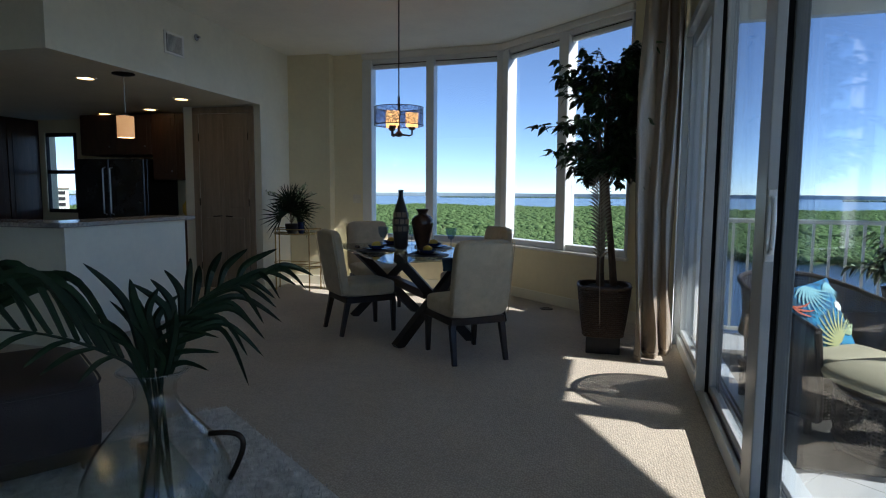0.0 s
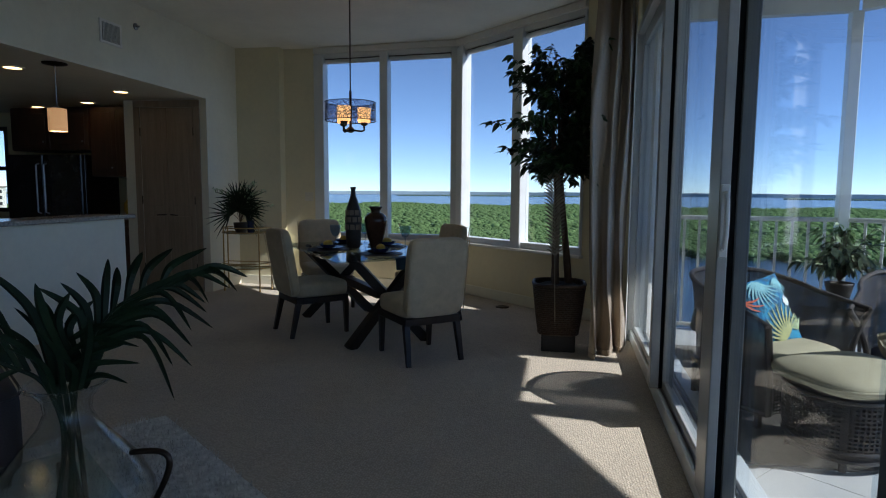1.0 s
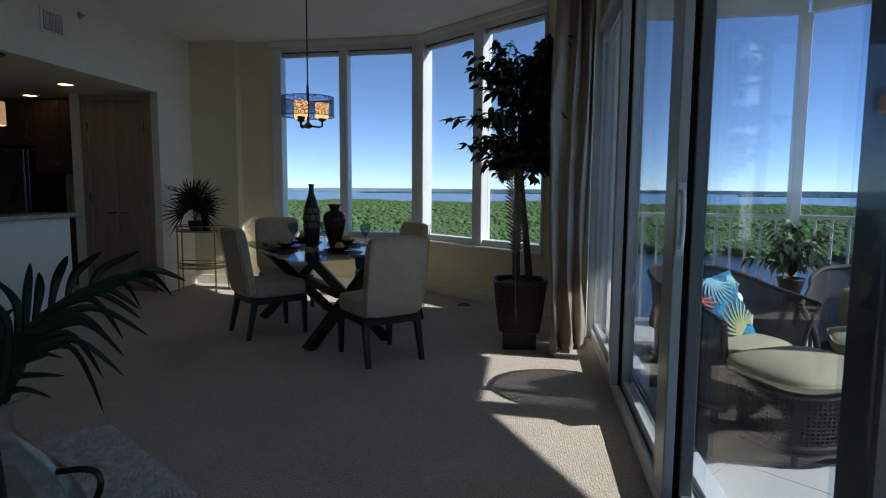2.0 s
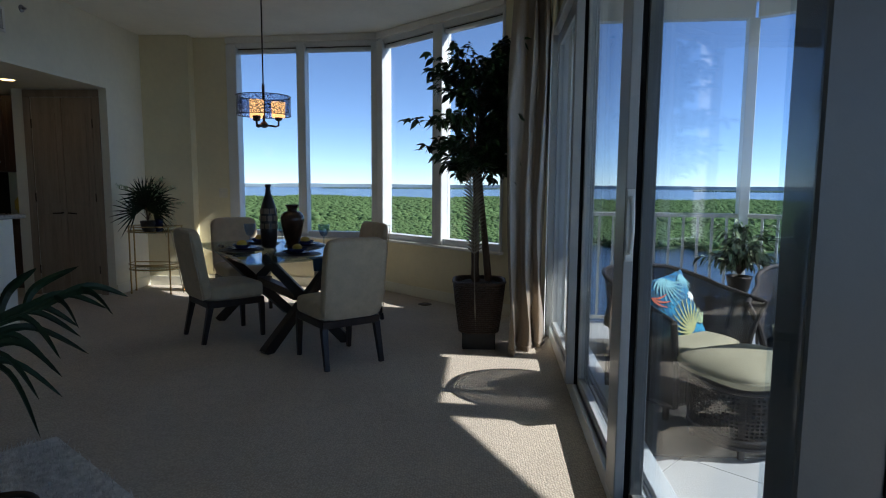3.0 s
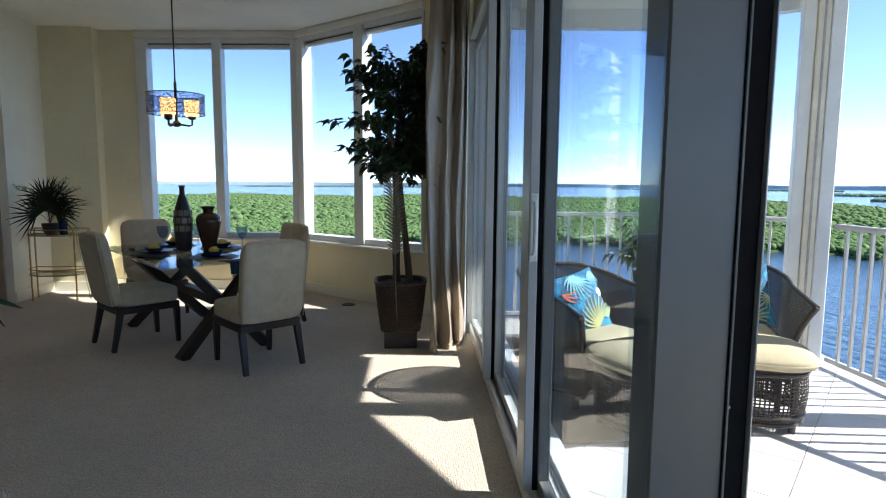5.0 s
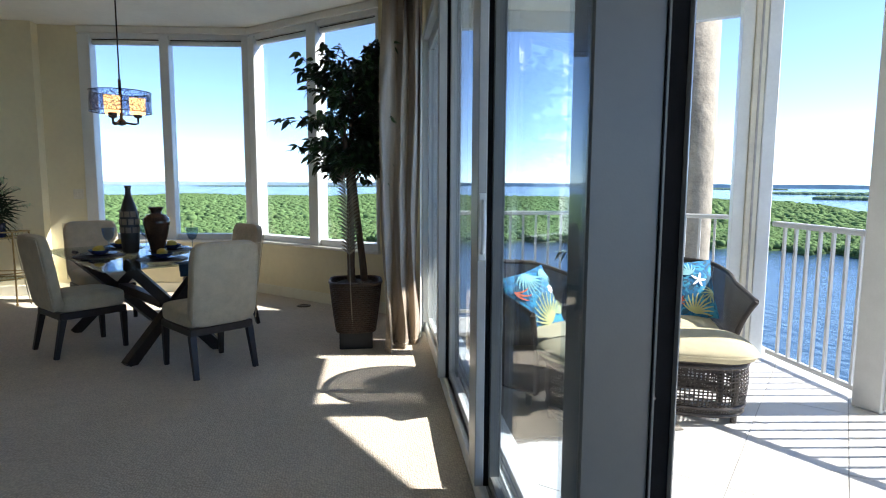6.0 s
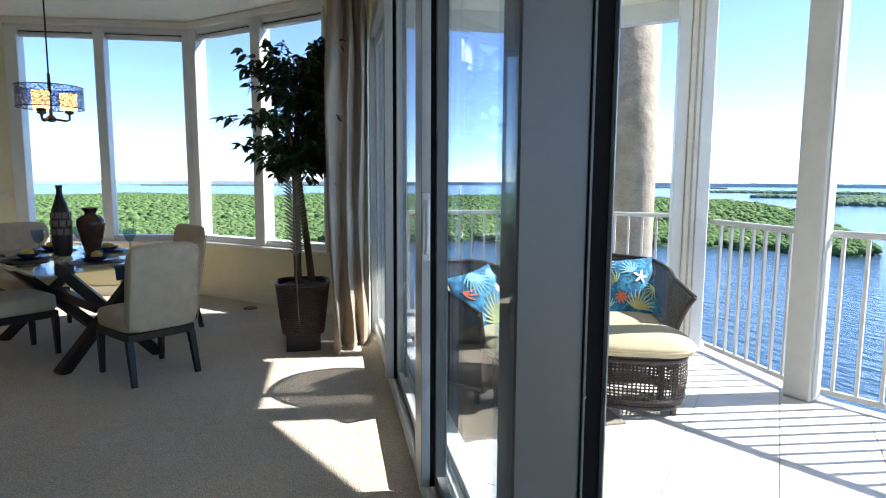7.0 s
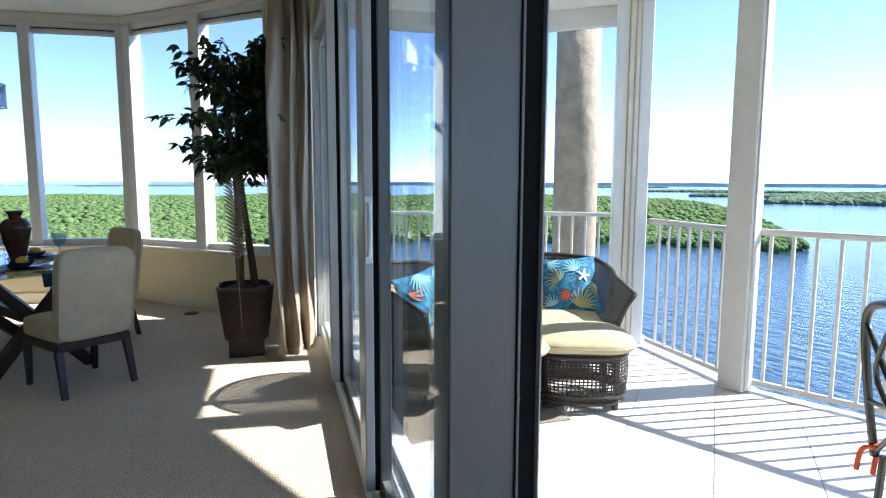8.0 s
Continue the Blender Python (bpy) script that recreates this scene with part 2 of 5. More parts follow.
def rod(p, q, r0, r1=None, bm=None, seg=10):
    bm = bm or bmesh.new()
    p, q = Vector(p), Vector(q)
    d = q - p
    m = Matrix.Translation((p + q) / 2) @ d.to_track_quat("Z", "Y").to_matrix().to_4x4()
    bmesh.ops.create_cone(bm, cap_ends=True, segments=seg, radius1=r0, radius2=r0 if r1 is None else r1, depth=d.length, matrix=m)
    return bm


def beam(p, q, w, h, w2=None, h2=None, bm=None, up=(0, 0, 1)):
    """A square bar from p to q, which may taper."""
    bm = bm or bmesh.new()
    p, q = Vector(p), Vector(q)
    d = (q - p).normalized()
    s = d.cross(Vector(up))
    s = s.normalized() if s.length > 1e-4 else Vector((1, 0, 0))
    u = s.cross(d)
    w2, h2 = w2 or w, h2 or h
    rows = []
    for c, ww, hh in ((p, w, h), (q, w2, h2)):
        rows.append([bm.verts.new(c + s * (i * ww / 2) + u * (j * hh / 2)) for i, j in ((-1, -1), (1, -1), (1, 1), (-1, 1))])
    for k in range(4):
        bm.faces.new((rows[0][k], rows[0][(k + 1) % 4], rows[1][(k + 1) % 4], rows[1][k]))
    bm.faces.new(rows[0][::-1])
    bm.faces.new(rows[1])
    return bm


def tube(points, radius, seg=8, bm=None, taper=None, closed=False):
    bm = bm or bmesh.new()
    pts = [Vector(p) for p in points]
    rings = []
    n = len(pts)
    ref = None
    for i, p in enumerate(pts):
        d = (pts[(i + 1) % n] - pts[i - 1]) if closed else (pts[min(i + 1, n - 1)] - pts[max(i - 1, 0)])
        d.normalize()
        if ref is None:
            ref = d.orthogonal().normalized()
        s = (ref - d * ref.dot(d)).normalized()
        ref = s
        u = d.cross(s)
        r = radius if taper is None else radius + (taper - radius) * i / (n - 1)
        rings.append([bm.verts.new(p + (s * math.cos(a) + u * math.sin(a)) * r) for a in (2 * math.pi * k / seg for k in range(seg))])
    for i in range(n if closed else n - 1):
        a, b = rings[i], rings[(i + 1) % n]
        for k in range(seg):
            bm.faces.new((a[k], a[(k + 1) % seg], b[(k + 1) % seg], b[k]))
    if not closed:
        bm.faces.new(rings[0][::-1])
        bm.faces.new(rings[-1])
    return bm


def lathe(profile, seg=28, bm=None, m=None, cap=True):
    """Turned form from (radius, height) pairs."""
    bm = bm or bmesh.new()
    m = m or Matrix()
    rings = [[bm.verts.new(m @ Vector((r * math.cos(2 * math.pi * k / seg), r * math.sin(2 * math.pi * k / seg), z))) for k in range(seg)] for r, z in profile]
    for a, b in zip(rings, rings[1:]):
        for k in range(seg):
            bm.faces.new((a[k], a[(k + 1) % seg], b[(k + 1) % seg], b[k]))
    if cap:
        bm.faces.new(rings[0][::-1])
        bm.faces.new(rings[-1])
    return bm


def sheet(fn, nu, nv, bm=None, closed=False):
    """A grid over u, v in 0..1."""
    bm = bm or bmesh.new()
    vs = [[bm.verts.new(fn(i / nu, j / nv)) for j in range(nv + 1)] for i in range(nu if closed else nu + 1)]
    for i in range(nu):
        a, b = vs[i], vs[(i + 1) % len(vs)]
        for j in range(nv):
            bm.faces.new((a[j], b[j], b[j + 1], a[j + 1]))
    return bm


def pad(w, d, h, puff=0.02, n=10, m=None, bm=None, k=7):
    """A soft cushion block, w by d by h, puffed in its faces; k: how square its corners are."""
    bm = bm or bmesh.new()
    m = m or Matrix()
    geo = bmesh.ops.create_cube(bm, size=2)
    bmesh.ops.subdivide_edges(bm, edges=list({e for v in geo["verts"] for e in v.link_edges}), cuts=n, use_grid_fill=True)
    for v in bm.verts:
        if v.tag:
            continue
        v.tag = True
        c = v.co.copy()
        r = (abs(c.x) ** k + abs(c.y) ** k + abs(c.z) ** k) ** (1 / k)
        c /= r
        bulge = (1 - c.x ** 4) * (1 - c.y ** 4)
        z = c.z * (h / 2 + puff * bulge * (1 if abs(c.z) > 0.3 else 0.5))
        v.co = m @ Vector((c.x * w / 2, c.y * d / 2, z))
    return bm


def leaf(bm, base, direction, up, length, width, droop=0.2, fold=0.15, n=3):
    """A pointed, folded leaf."""
    d = Vector(direction).normalized()
    s = d.cross(Vector(up))
    s = s.normalized() if s.length > 1e-4 else Vector((1, 0, 0))
    u = s.cross(d)
    rows = []
    for i in range(n + 1):
        t = i / n
        w = width * (math.sin(math.pi * (0.06 + 0.94 * t) ** 0.8) if i < n else 0)
        c = Vector(base) + d * (length * t) - Vector((0, 0, 1)) * (droop * length * t * t)
        if i == n:
            rows.append([bm.verts.new(c)])
        else:
            rows.append([bm.verts.new(c - s * w / 2 + u * w * fold), bm.verts.new(c), bm.verts.new(c + s * w / 2 + u * w * fold)])
    for a, b in zip(rows, rows[1:]):
        if len(b) == 3:
            bm.faces.new((a[0], a[1], b[1], b[0]))
            bm.faces.new((a[1], a[2], b[2], b[1]))
        else:
            bm.faces.new((a[0], a[1], b[0]))
            bm.faces.new((a[1], a[2], b[0]))


# ---- room shell ----
H = 3.17
KX = -4.02
C0, C1, C2 = (-2.97, 8.17), (-1.0, 7.98), (0.493, 6.582)
C3 = (0.90, 6.21)
SKEW = 0.037  # the door wall leans off the y axis by this slope
DOORM = Matrix.Translation((0.78, 2.9, 0)) @ Matrix.Rotation(-math.atan(SKEW), 4, "Z") @ Matrix.Translation((-0.78, -2.9, 0))


def skew(x, y):
    """A plan point given as if the door wall ran along y."""
    return (x + SKEW * (y - 2.9), y)


def poly_slab(pts, z0, z1):
    bm = bmesh.new()
    lo = [bm.verts.new((x, y, z0)) for x, y in pts]
    hi = [bm.verts.new((x, y, z1)) for x, y in pts]
    bm.faces.new(lo[::-1])
    bm.faces.new(hi)
    for i in range(len(pts)):
        j = (i + 1) % len(pts)
        bm.faces.new((lo[i], lo[j], hi[j], hi[i]))
    return bm


ROOM = [(-9.0, -4.0), skew(0.79, -4.0), skew(0.79, 6.1), (1.0, 6.25), (0.5, 6.8), (-0.9, 8.15), (-2.9, 8.36), (-9.0, 8.4)]
setting("floor", poly_slab(ROOM, -0.25, 0.0), M_CARPET, "beige looped wall-to-wall carpet floor of the dining room", "floor")
setting("ceiling", poly_slab([(-9.0, -4.0), skew(0.98, -4.0), skew(0.98, 6.26), (0.62, 6.78), (-0.9, 8.2), (-2.9, 8.4), (-9.0, 8.4)], H, H + 0.25), M_CEIL, "plain off-white painted ceiling over the dining room", "ceiling")
bm = box(-9.0, KX, 4.17, 8.4, 2.40, H - 0.002)
setting("kitchen_soffit", bm, M_WHITE, "dropped white painted soffit above the kitchen bar", "soffit")
setting("wall_pantry", box(-5.15, KX, 7.28, 8.4, 0.0, 2.40), M_WHITE, "warm white painted wall block holding the pantry door", "wall")
bm = box(-9.0, -8.42, 8.2, 8.4, 0, 2.40)
box(-7.80, -5.15, 8.2, 8.4, 0, 2.40, bm=bm)
box(-8.42, -7.80, 8.2, 8.4, 0, 0.93, bm=bm)
box(-8.42, -7.80, 8.2, 8.4, 2.2, 2.40, bm=bm)
setting("wall_kitchen_north", bm, M_CREAM, "cream kitchen wall around a narrow window", "wall")
bm = box(KX, -3.40, 8.02, 8.4, 0.0, H - 0.003)
setting("wall_nook", bm, M_CREAM, "cream painted wall in the dining nook corner", "wall")
bm = box(-3.40, -2.97, 8.17, 8.4, 0.0, H - 0.003)
setting("wall_nook_return", bm, M_CREAM, "narrow cream wall between nook and window", "wall")
bm = wallbox(C1, C0, 0.0, 0.62, -0.2, 0.0)
setting("wall_sill_north", bm, M_CREAM, "low cream painted wall under the tall windows", "wall")
bm = wallbox(C2, C1, 0.0, 0.62, -0.2, 0.0)
setting("wall_sill_angled", bm, M_CREAM, "low cream painted angled wall under the windows", "wall")
bm = wallbox(C3, C2, 0.0, H - 0.003, -0.06, 0.0)
setting("wall_curtain_corner", bm, M_CREAM, "cream wall piece beside the curtain", "wall")
bm = box(0.78, 0.98, 5.80, 6.26, 0.0, H - 0.004, m=DOORM)
setting("wall_door_end", bm, M_CREAM, "cream wall end beside the sliding doors", "wall")
bm = box(0.76, 0.98, -4.0, 5.80, 2.66, H - 0.003, m=DOORM)
setting("wall_over_doors", bm, M_CREAM, "cream wall band above the sliding glass doors", "wall")
bm = box(-9.2, 0.98, -4.2, -4.0, 0, H)
setting("wall_south", bm, M_CREAM, "plain cream wall behind the living area", "wall")
setting("wall_west", box(-9.2, -9.0, -4.0, 8.4, 0, H), M_CREAM, "plain cream wall on the kitchen side", "wall")
# Unseen part of the doorway is widened to y -3.7 to admit more light.
setting("wall_east_near", box(0.76, 0.98, -4.0, -3.7, 0, 2.66, m=DOORM), M_CREAM, "plain cream wall stub beyond the unseen, widened door opening", "wall")


def baseboard(a, b, name="baseboard"):
    bm = wallbox(a, b, 0.0, 0.12, 0.002, 0.018, bevel=0.003)
    return setting(name, bm, M_WHITE, "off-white painted baseboard along the wall", "baseboard")


baseboard(C1, C0)
baseboard(C2, C1)
baseboard((-3.40, 8.02), (KX, 8.02))
baseboard((-2.97, 8.17), (-3.40, 8.17))
baseboard((KX, 8.02), (KX, 7.28))
baseboard(C3, C2)


# ---- tall windows ----
def window(name, a, b, spans, label):
    """Frame, mullions, sill and panes along the plan line a-b; spans: glass stretches in metres from a."""
    a, b = Vector(a), Vector(b)
    length, d = (b - a).length, b - a
    w = thing(name, label, "window", Matrix.Translation((a.x, a.y, 0)) @ Matrix.Rotation(math.atan2(d.y, d.x), 4, "Z"), kind="structure")
    z0, z1 = 0.62, H - 0.004
    part("window_sill", box(-0.02, length + 0.02, -0.16, 0.06, z0, z0 + 0.03, 0.006), M_TRIM, w, "white sill board")
    part("top_rail", box(0, length, -0.14, -0.01, 3.03, z1, 0.004), M_FRAME, w)
    part("head_trim", box(0, length, -0.01, 0.035, 3.09, z1, 0.006), M_TRIM, w)
    part("bottom_rail", box(0, length, -0.14, -0.01, z0 + 0.03, z0 + 0.10, 0.004), M_FRAME, w)
    edge = 0.0
    for s0, s1 in (*spans, (length, length)):
        if s0 - edge > 0.01:
            part("mullion", box(edge, s0, -0.13, 0.02, z0 + 0.03, 3.07, 0.006), M_FRAME, w)
        edge = s1
    for s0, s1 in spans:
        part("pane", box(s0, s1, -0.085, -0.075, z0 + 0.10, 3.03), M_PANE, w).visible_shadow = False
        part("gasket", box(s0, s0 + 0.012, -0.075, -0.05, z0 + 0.10, 3.03), M_SEAL, w)
        part("gasket", box(s0, s1, -0.075, -0.05, 3.018, 3.03), M_SEAL, w)
        part("roller_shade", rod((s0 + 0.01, -0.045, 2.99), (s1 - 0.01, -0.045, 2.99), 0.03), M_FRAME, w, "rolled-up shade", smooth=True)


window("window_1", C1, C0, ((0.08, 0.93), (1.04, 1.84)), "tall white-framed two-pane window over the water")
window("window_2", C2, C1, ((0.03, 0.885), (1.035, 1.93)), "tall white-framed angled two-pane window over the water")

# ---- sliding doors ----
SILL = 0.095
door = thing("door_1", "white aluminium sliding glass doors, partly slid open to the balcony", "sliding door", DOORM, kind="structure")
part("door_sill", box(0.775, 1.04, -3.7, 5.80, -0.2, SILL - 0.03, 0.004), M_FRAME, door, "white raised door sill")
part("sill_lip", box(0.768, 0.790, -3.7, 5.80, 0.0, SILL, 0.004), M_FRAME, door)
for k, x in enumerate((0.812, 0.834, 0.862, 0.886, 0.915, 0.940)):
    part("track", box(x - 0.005, x + 0.005, -3.7, 5.80, SILL - 0.03, SILL, 0.002), M_FRAME if k % 2 else M_STEEL, door)
part("channel", box(0.842, 0.856, -3.7, 5.80, SILL - 0.03, SILL - 0.026), M_SEAL, door, "black track channel")
part("door_head", box(0.74, 0.99, -3.7, 5.80, 2.60, 2.662, 0.004), M_FRAME, door)
part("far_jamb", box(0.74, 0.98, 5.72, 5.802, 0.0, 2.60, 0.004), M_FRAME, door)


def panel(y0, y1, xi, xo, xg, s0, s1, metal, deep=0.07, name="sliding_panel"):
    """A sliding panel between plan y0 (near end) and y1; end stile from xi to xo, its seal from s0 to s1, glass at xg."""
    z0 = SILL + 0.004
    p = part(name, box(xi, s0, y0, y0 + deep, z0, 2.60, 0.004), metal, door)
    part("outer_stile", box(s1, xo, y0 - 0.002, y0 + 0.06, z0, 2.60, 0.004), metal, p)
    part("seal", box(s0, s1, y0 + 0.004, y0 + 0.055, z0, 2.60), M_SEAL, p, "black rubber seal")
    part("far_stile", box(xg - 0.025, xg + 0.025, y1 - 0.07, y1, z0, 2.60, 0.004), metal, p)
    part("bottom_rail", box(xg - 0.022, xg + 0.022, y0 + deep + 0.002, y1 - 0.07, z0, z0 + 0.045, 0.004), metal, p)
    part("top_rail", box(xg - 0.022, xg + 0.022, y0 + deep + 0.002, y1 - 0.07, 2.50, 2.60, 0.004), metal, p)
    g = part("pane", box(xg - 0.005, xg + 0.005, y0 + deep + 0.002, y1 - 0.07, z0 + 0.045, 2.50), M_DOORPANE, p)
    g.visible_shadow = False
    return p


pa = panel(4.13, 5.72, 0.728, 0.868, 0.815, 0.780, 0.806, M_LIT_STILE)
pb = panel(2.72, 4.19, 0.748, 0.846, 0.826, 0.786, 0.810, M_LIT_STILE, 0.17)
# Same aluminium as the other panels, with its shade in the colour.
pc = panel(1.28, 2.785, 0.687, 0.853, 0.832, 0.815, 0.844, M_SHADED_STILE, 0.095)
# Glass sheet added on the stile's side, so that it mirrors the windows.
gloss_pane = part("gloss_pane", box(0.679, 0.685, 1.284, 1.373, SILL + 0.006, 2.598, 0.001), M_DOORPANE, pc, "added glass sheet that gives the stile side its reflection")
gloss_pane.visible_shadow = False
grip = [(0.766, 2.72, 1.09)] + [(0.766, 2.69 - 0.018 * math.sin(math.pi * k / 14) ** 0.5, 1.10 + 0.19 * k / 14) for k in range(15)] + [(0.766, 2.72, 1.30)]
part("door_handle", tube(grip, 0.010, 10, bm=box(0.750, 0.782, 2.708, 2.7195, 1.06, 1.33, 0.004)), M_FRAME, pb, "white pull handle")
# Raised black strip stands in for the shade of a groove.
part("groove_shade", box(0.805, 0.8075, 1.2765, 1.2805, SILL + 0.004, 2.60), M_SEAL, pc)
for z in (0.35, 1.02, 2.2):
    part("screw", rod((0.811, 1.276, z), (0.811, 1.281, z), 0.0025, seg=8), M_STEEL, pc)

# ---- balcony ----
BAL = [skew(0.98, 6.42), (2.75, 6.28), (3.80, 5.45), (3.62, 4.62), (3.55, 3.45), (4.55, 1.40), (5.4, -1.5), (5.4, -4.0), skew(0.98, -4.0)]
setting("balcony_floor", poly_slab(BAL, -0.3, -0.006), M_GROUT, "concrete balcony slab under white floor tiles", "floor")
setting("balcony_ceiling", poly_slab([skew(0.985, 6.44), (2.76, 6.30), (3.82, 5.46), (3.66, 4.60), (3.60, 3.46), (4.60, 1.40), (5.45, -1.5), (5.45, -4.05), skew(0.985, -4.05)], 3.02, 3.3), M_CEIL, "white painted balcony ceiling slab", "ceiling")


def railing(a, b, name="balcony_railing", header=True, posts=(True, True)):
    a, b = Vector(a), Vector(b)
    d = b - a
    n = d.length
    r = thing(name, "white metal balcony railing with slim upright bars", "railing", Matrix.Translation((a.x, a.y, 0)) @ Matrix.Rotation(math.atan2(d.y, d.x), 4, "Z"), group="balcony railings")
    part("top_rail", box(0, n, -0.028, 0.028, 1.045, 1.085, 0.008), M_RAIL, r)
    part("bottom_rail", box(0, n, -0.018, 0.018, 0.04, 0.075, 0.005), M_RAIL, r)
    k = max(2, round(n / 0.128))
    for i in range(1, k):
        x = n * i / k
        part("bar", box(x - 0.010, x + 0.010, -0.010, 0.010, 0.075, 1.045), M_RAIL, r)
    if header:
        part("screen_header", box(0, n, -0.05, 0.05, 2.84, 3.019, 0.004), M_FRAME, r)
    for i, x in enumerate((0.0, n)):
        if posts[i]:
            part("screen_post", box(x - 0.045, x + 0.045, -0.05, 0.05, 0.0, 2.84, 0.005), M_FRAME, r)
    return r


railing((2.70, 6.18), (1.15, 6.30), posts=(True, False))
railing((3.65, 5.42), (2.74, 6.15), posts=(False, False))
railing((3.46, 4.80), (3.64, 5.36), posts=(False, False))
railing((3.44, 3.62), (3.46, 4.58), posts=(False, False))
railing((3.45, 3.52), (4.42, 1.52), posts=(False, True))
railing((4.47, 1.46), (5.28, -1.4), posts=(False, True))
# ---- furniture goes on ----


def curve_pts(pts, n=12):
    """Points along a smooth curve through pts."""
    pts = [Vector(p) for p in pts]
    out = []
    for i in range(len(pts) - 1):
        p0, p1, p2, p3 = pts[max(i - 1, 0)], pts[i], pts[i + 1], pts[min(i + 2, len(pts) - 1)]
        for k in range(n):
            t = k / n
            out.append(0.5 * ((2 * p1) + (p2 - p0) * t + (2 * p0 - 5 * p1 + 4 * p2 - p3) * t * t + (3 * p1 - p0 - 3 * p2 + p3) * t ** 3))
    out.append(pts[-1])
    return out


def jitter(k):
    return Vector((random.uniform(-k, k), random.uniform(-k, k), random.uniform(-k, k)))


def rounded(t, w, d, k=3.2):
    """A point on a rounded-square outline, t in 0..1."""
    a = 2 * math.pi * t
    c, s = math.cos(a), math.sin(a)
    r = (abs(c) ** k + abs(s) ** k) ** (-1 / k)
    return w / 2 * c * r, d / 2 * s * r


# ---- balcony columns ----
col = thing("screen_column", "square white painted corner column of the balcony screen", "column", Matrix.Translation((3.39, 3.52, 0)) @ Matrix.Rotation(radians(20), 4, "Z"))
part("shaft", box(-0.07, 0.07, -0.085, 0.085, 0, 3.018, 0.008), M_RAIL, col)
part("face_plate", box(-0.045, 0.045, -0.096, -0.085, 0.02, 3.0, 0.003), M_RAIL, col)
for k in range(9):
    part("screw", rod((0.058, -0.092, 0.2 + 0.32 * k), (0.058, -0.083, 0.2 + 0.32 * k), 0.006, seg=8), M_STEEL, col)
col = thing("stucco_column", "round tan rough-stucco column outside the railing", "column", Matrix.Translation((3.92, 6.62, 0)))
part("shaft", lathe([(0.25, -6), (0.25, 0), (0.252, 1.5), (0.25, 3.3)], 40), M_STUCCO, col, smooth=True)
cp = thing("corner_post", "wide white corner post of the balcony screen frame", "post", Matrix.Translation((3.37, 4.75, 0)) @ Matrix.Rotation(radians(-17.4), 4, "Z"))
part("channel", box(-0.150, -0.062, -0.035, 0.045, 0, 3.018, 0.004), M_FRAME, cp)
part("stile", box(-0.060, 0.028, -0.055, 0.05, 0, 3.018, 0.006), M_PLASTIC, cp, "cream inner stile")
# Grey strip on the face draws a groove's shade by its colour.
part("groove_shade", box(-0.022, -0.006, -0.059, -0.054, 0, 3.018), M_GROUT, cp)
part("post", box(0.030, 0.130, -0.06, 0.06, 0, 3.018, 0.006), M_FRAME, cp)


# ---- dining table ----
TC, TU = Vector((-1.57, 5.75, 0)), math.atan2(0.8, -0.6)
TM = Matrix.Translation(TC) @ Matrix.Rotation(TU, 4, "Z")
table = thing("dining_table", "rectangular glass-topped dining table on crossed espresso wood legs", "table", TM)
part("tabletop", box(-0.90, 0.90, -0.53, 0.53, 0.738, 0.75, 0.004), M_CLEAR, table, "clear bevelled glass top")
for s in (-1, 1):
    part("leg", beam((s * 0.70, s * 0.355, 0.0), (s * 0.38, -s * 0.25, 0.737), 0.07, 0.085, 0.062, 0.075), M_WOOD, table)
    part("leg", beam((s * 0.70, -s * 0.355, 0.0), (s * 0.46, s * 0.40, 0.737), 0.07, 0.085, 0.062, 0.075), M_WOOD, table)
part("stretcher", beam((-0.50, 0.0, 0.40), (0.50, 0.0, 0.40), 0.075, 0.075), M_WOOD, table)
part("stretcher", beam((-0.38, 0.22, 0.70), (0.38, -0.22, 0.70), 0.07, 0.05), M_WOOD, table)


def dining_chair():
    """Parsons chair at the origin; its back is at -y and it faces +y."""
    c = thing("dining_chair", "oatmeal linen upholstered dining chair with dark wooden legs", "chair", group="chairs round the dining table")
    part("seat", pad(0.49, 0.50, 0.13, 0.012, 10, Matrix.Translation((0, 0.02, 0.415))), M_LINEN, c, smooth=True)
    tilt = Matrix.Translation((0, -0.225, 0.36)) @ Matrix.Rotation(radians(9), 4, "X") @ Matrix.Translation((0, 0, 0.30))
    bk = part("backrest", pad(0.49, 0.60, 0.085, 0.006, 10, tilt @ Matrix.Rotation(radians(90), 4, "X")), M_LINEN, c, smooth=True)
    for i in range(3):
        for j in range(2):
            part("button", lathe([(0.001, 0.0), (0.014, 0.0), (0.012, 0.006), (0.001, 0.009)], 10, m=tilt @ Matrix.Translation((-0.13 + 0.13 * i, 0.046, 0.02 + 0.15 * j)) @ Matrix.Rotation(radians(-90), 4, "X")), M_LINEN, bk)
    part("seam", tube([tilt @ Vector((x, -0.046, z)) for x, z in ((-0.236, -0.28), (-0.236, 0.285), (0.236, 0.285), (0.236, -0.28))], 0.004, 6), M_LINEN, bk)
    part("seat_frame", box(-0.235, 0.235, -0.235, 0.26, 0.295, 0.352, 0.006), M_WOOD, c)
    for x in (-0.215, 0.215):
        part("leg", beam((x, 0.238, 0.30), (x, 0.245, 0.0), 0.045, 0.045, 0.03, 0.03, up=(0, 1, 0)), M_WOOD, c)
        part("leg", beam((x, -0.21, 0.30), (x * 1.04, -0.275, 0.0), 0.045, 0.045, 0.032, 0.032, up=(0, 1, 0)), M_WOOD, c)
    return c


def facing(x, y, dx, dy, z=0):
    return Matrix.Translation((x, y, z)) @ Matrix.Rotation(math.atan2(dy, dx) - math.pi / 2, 4, "Z")


chair = dining_chair()
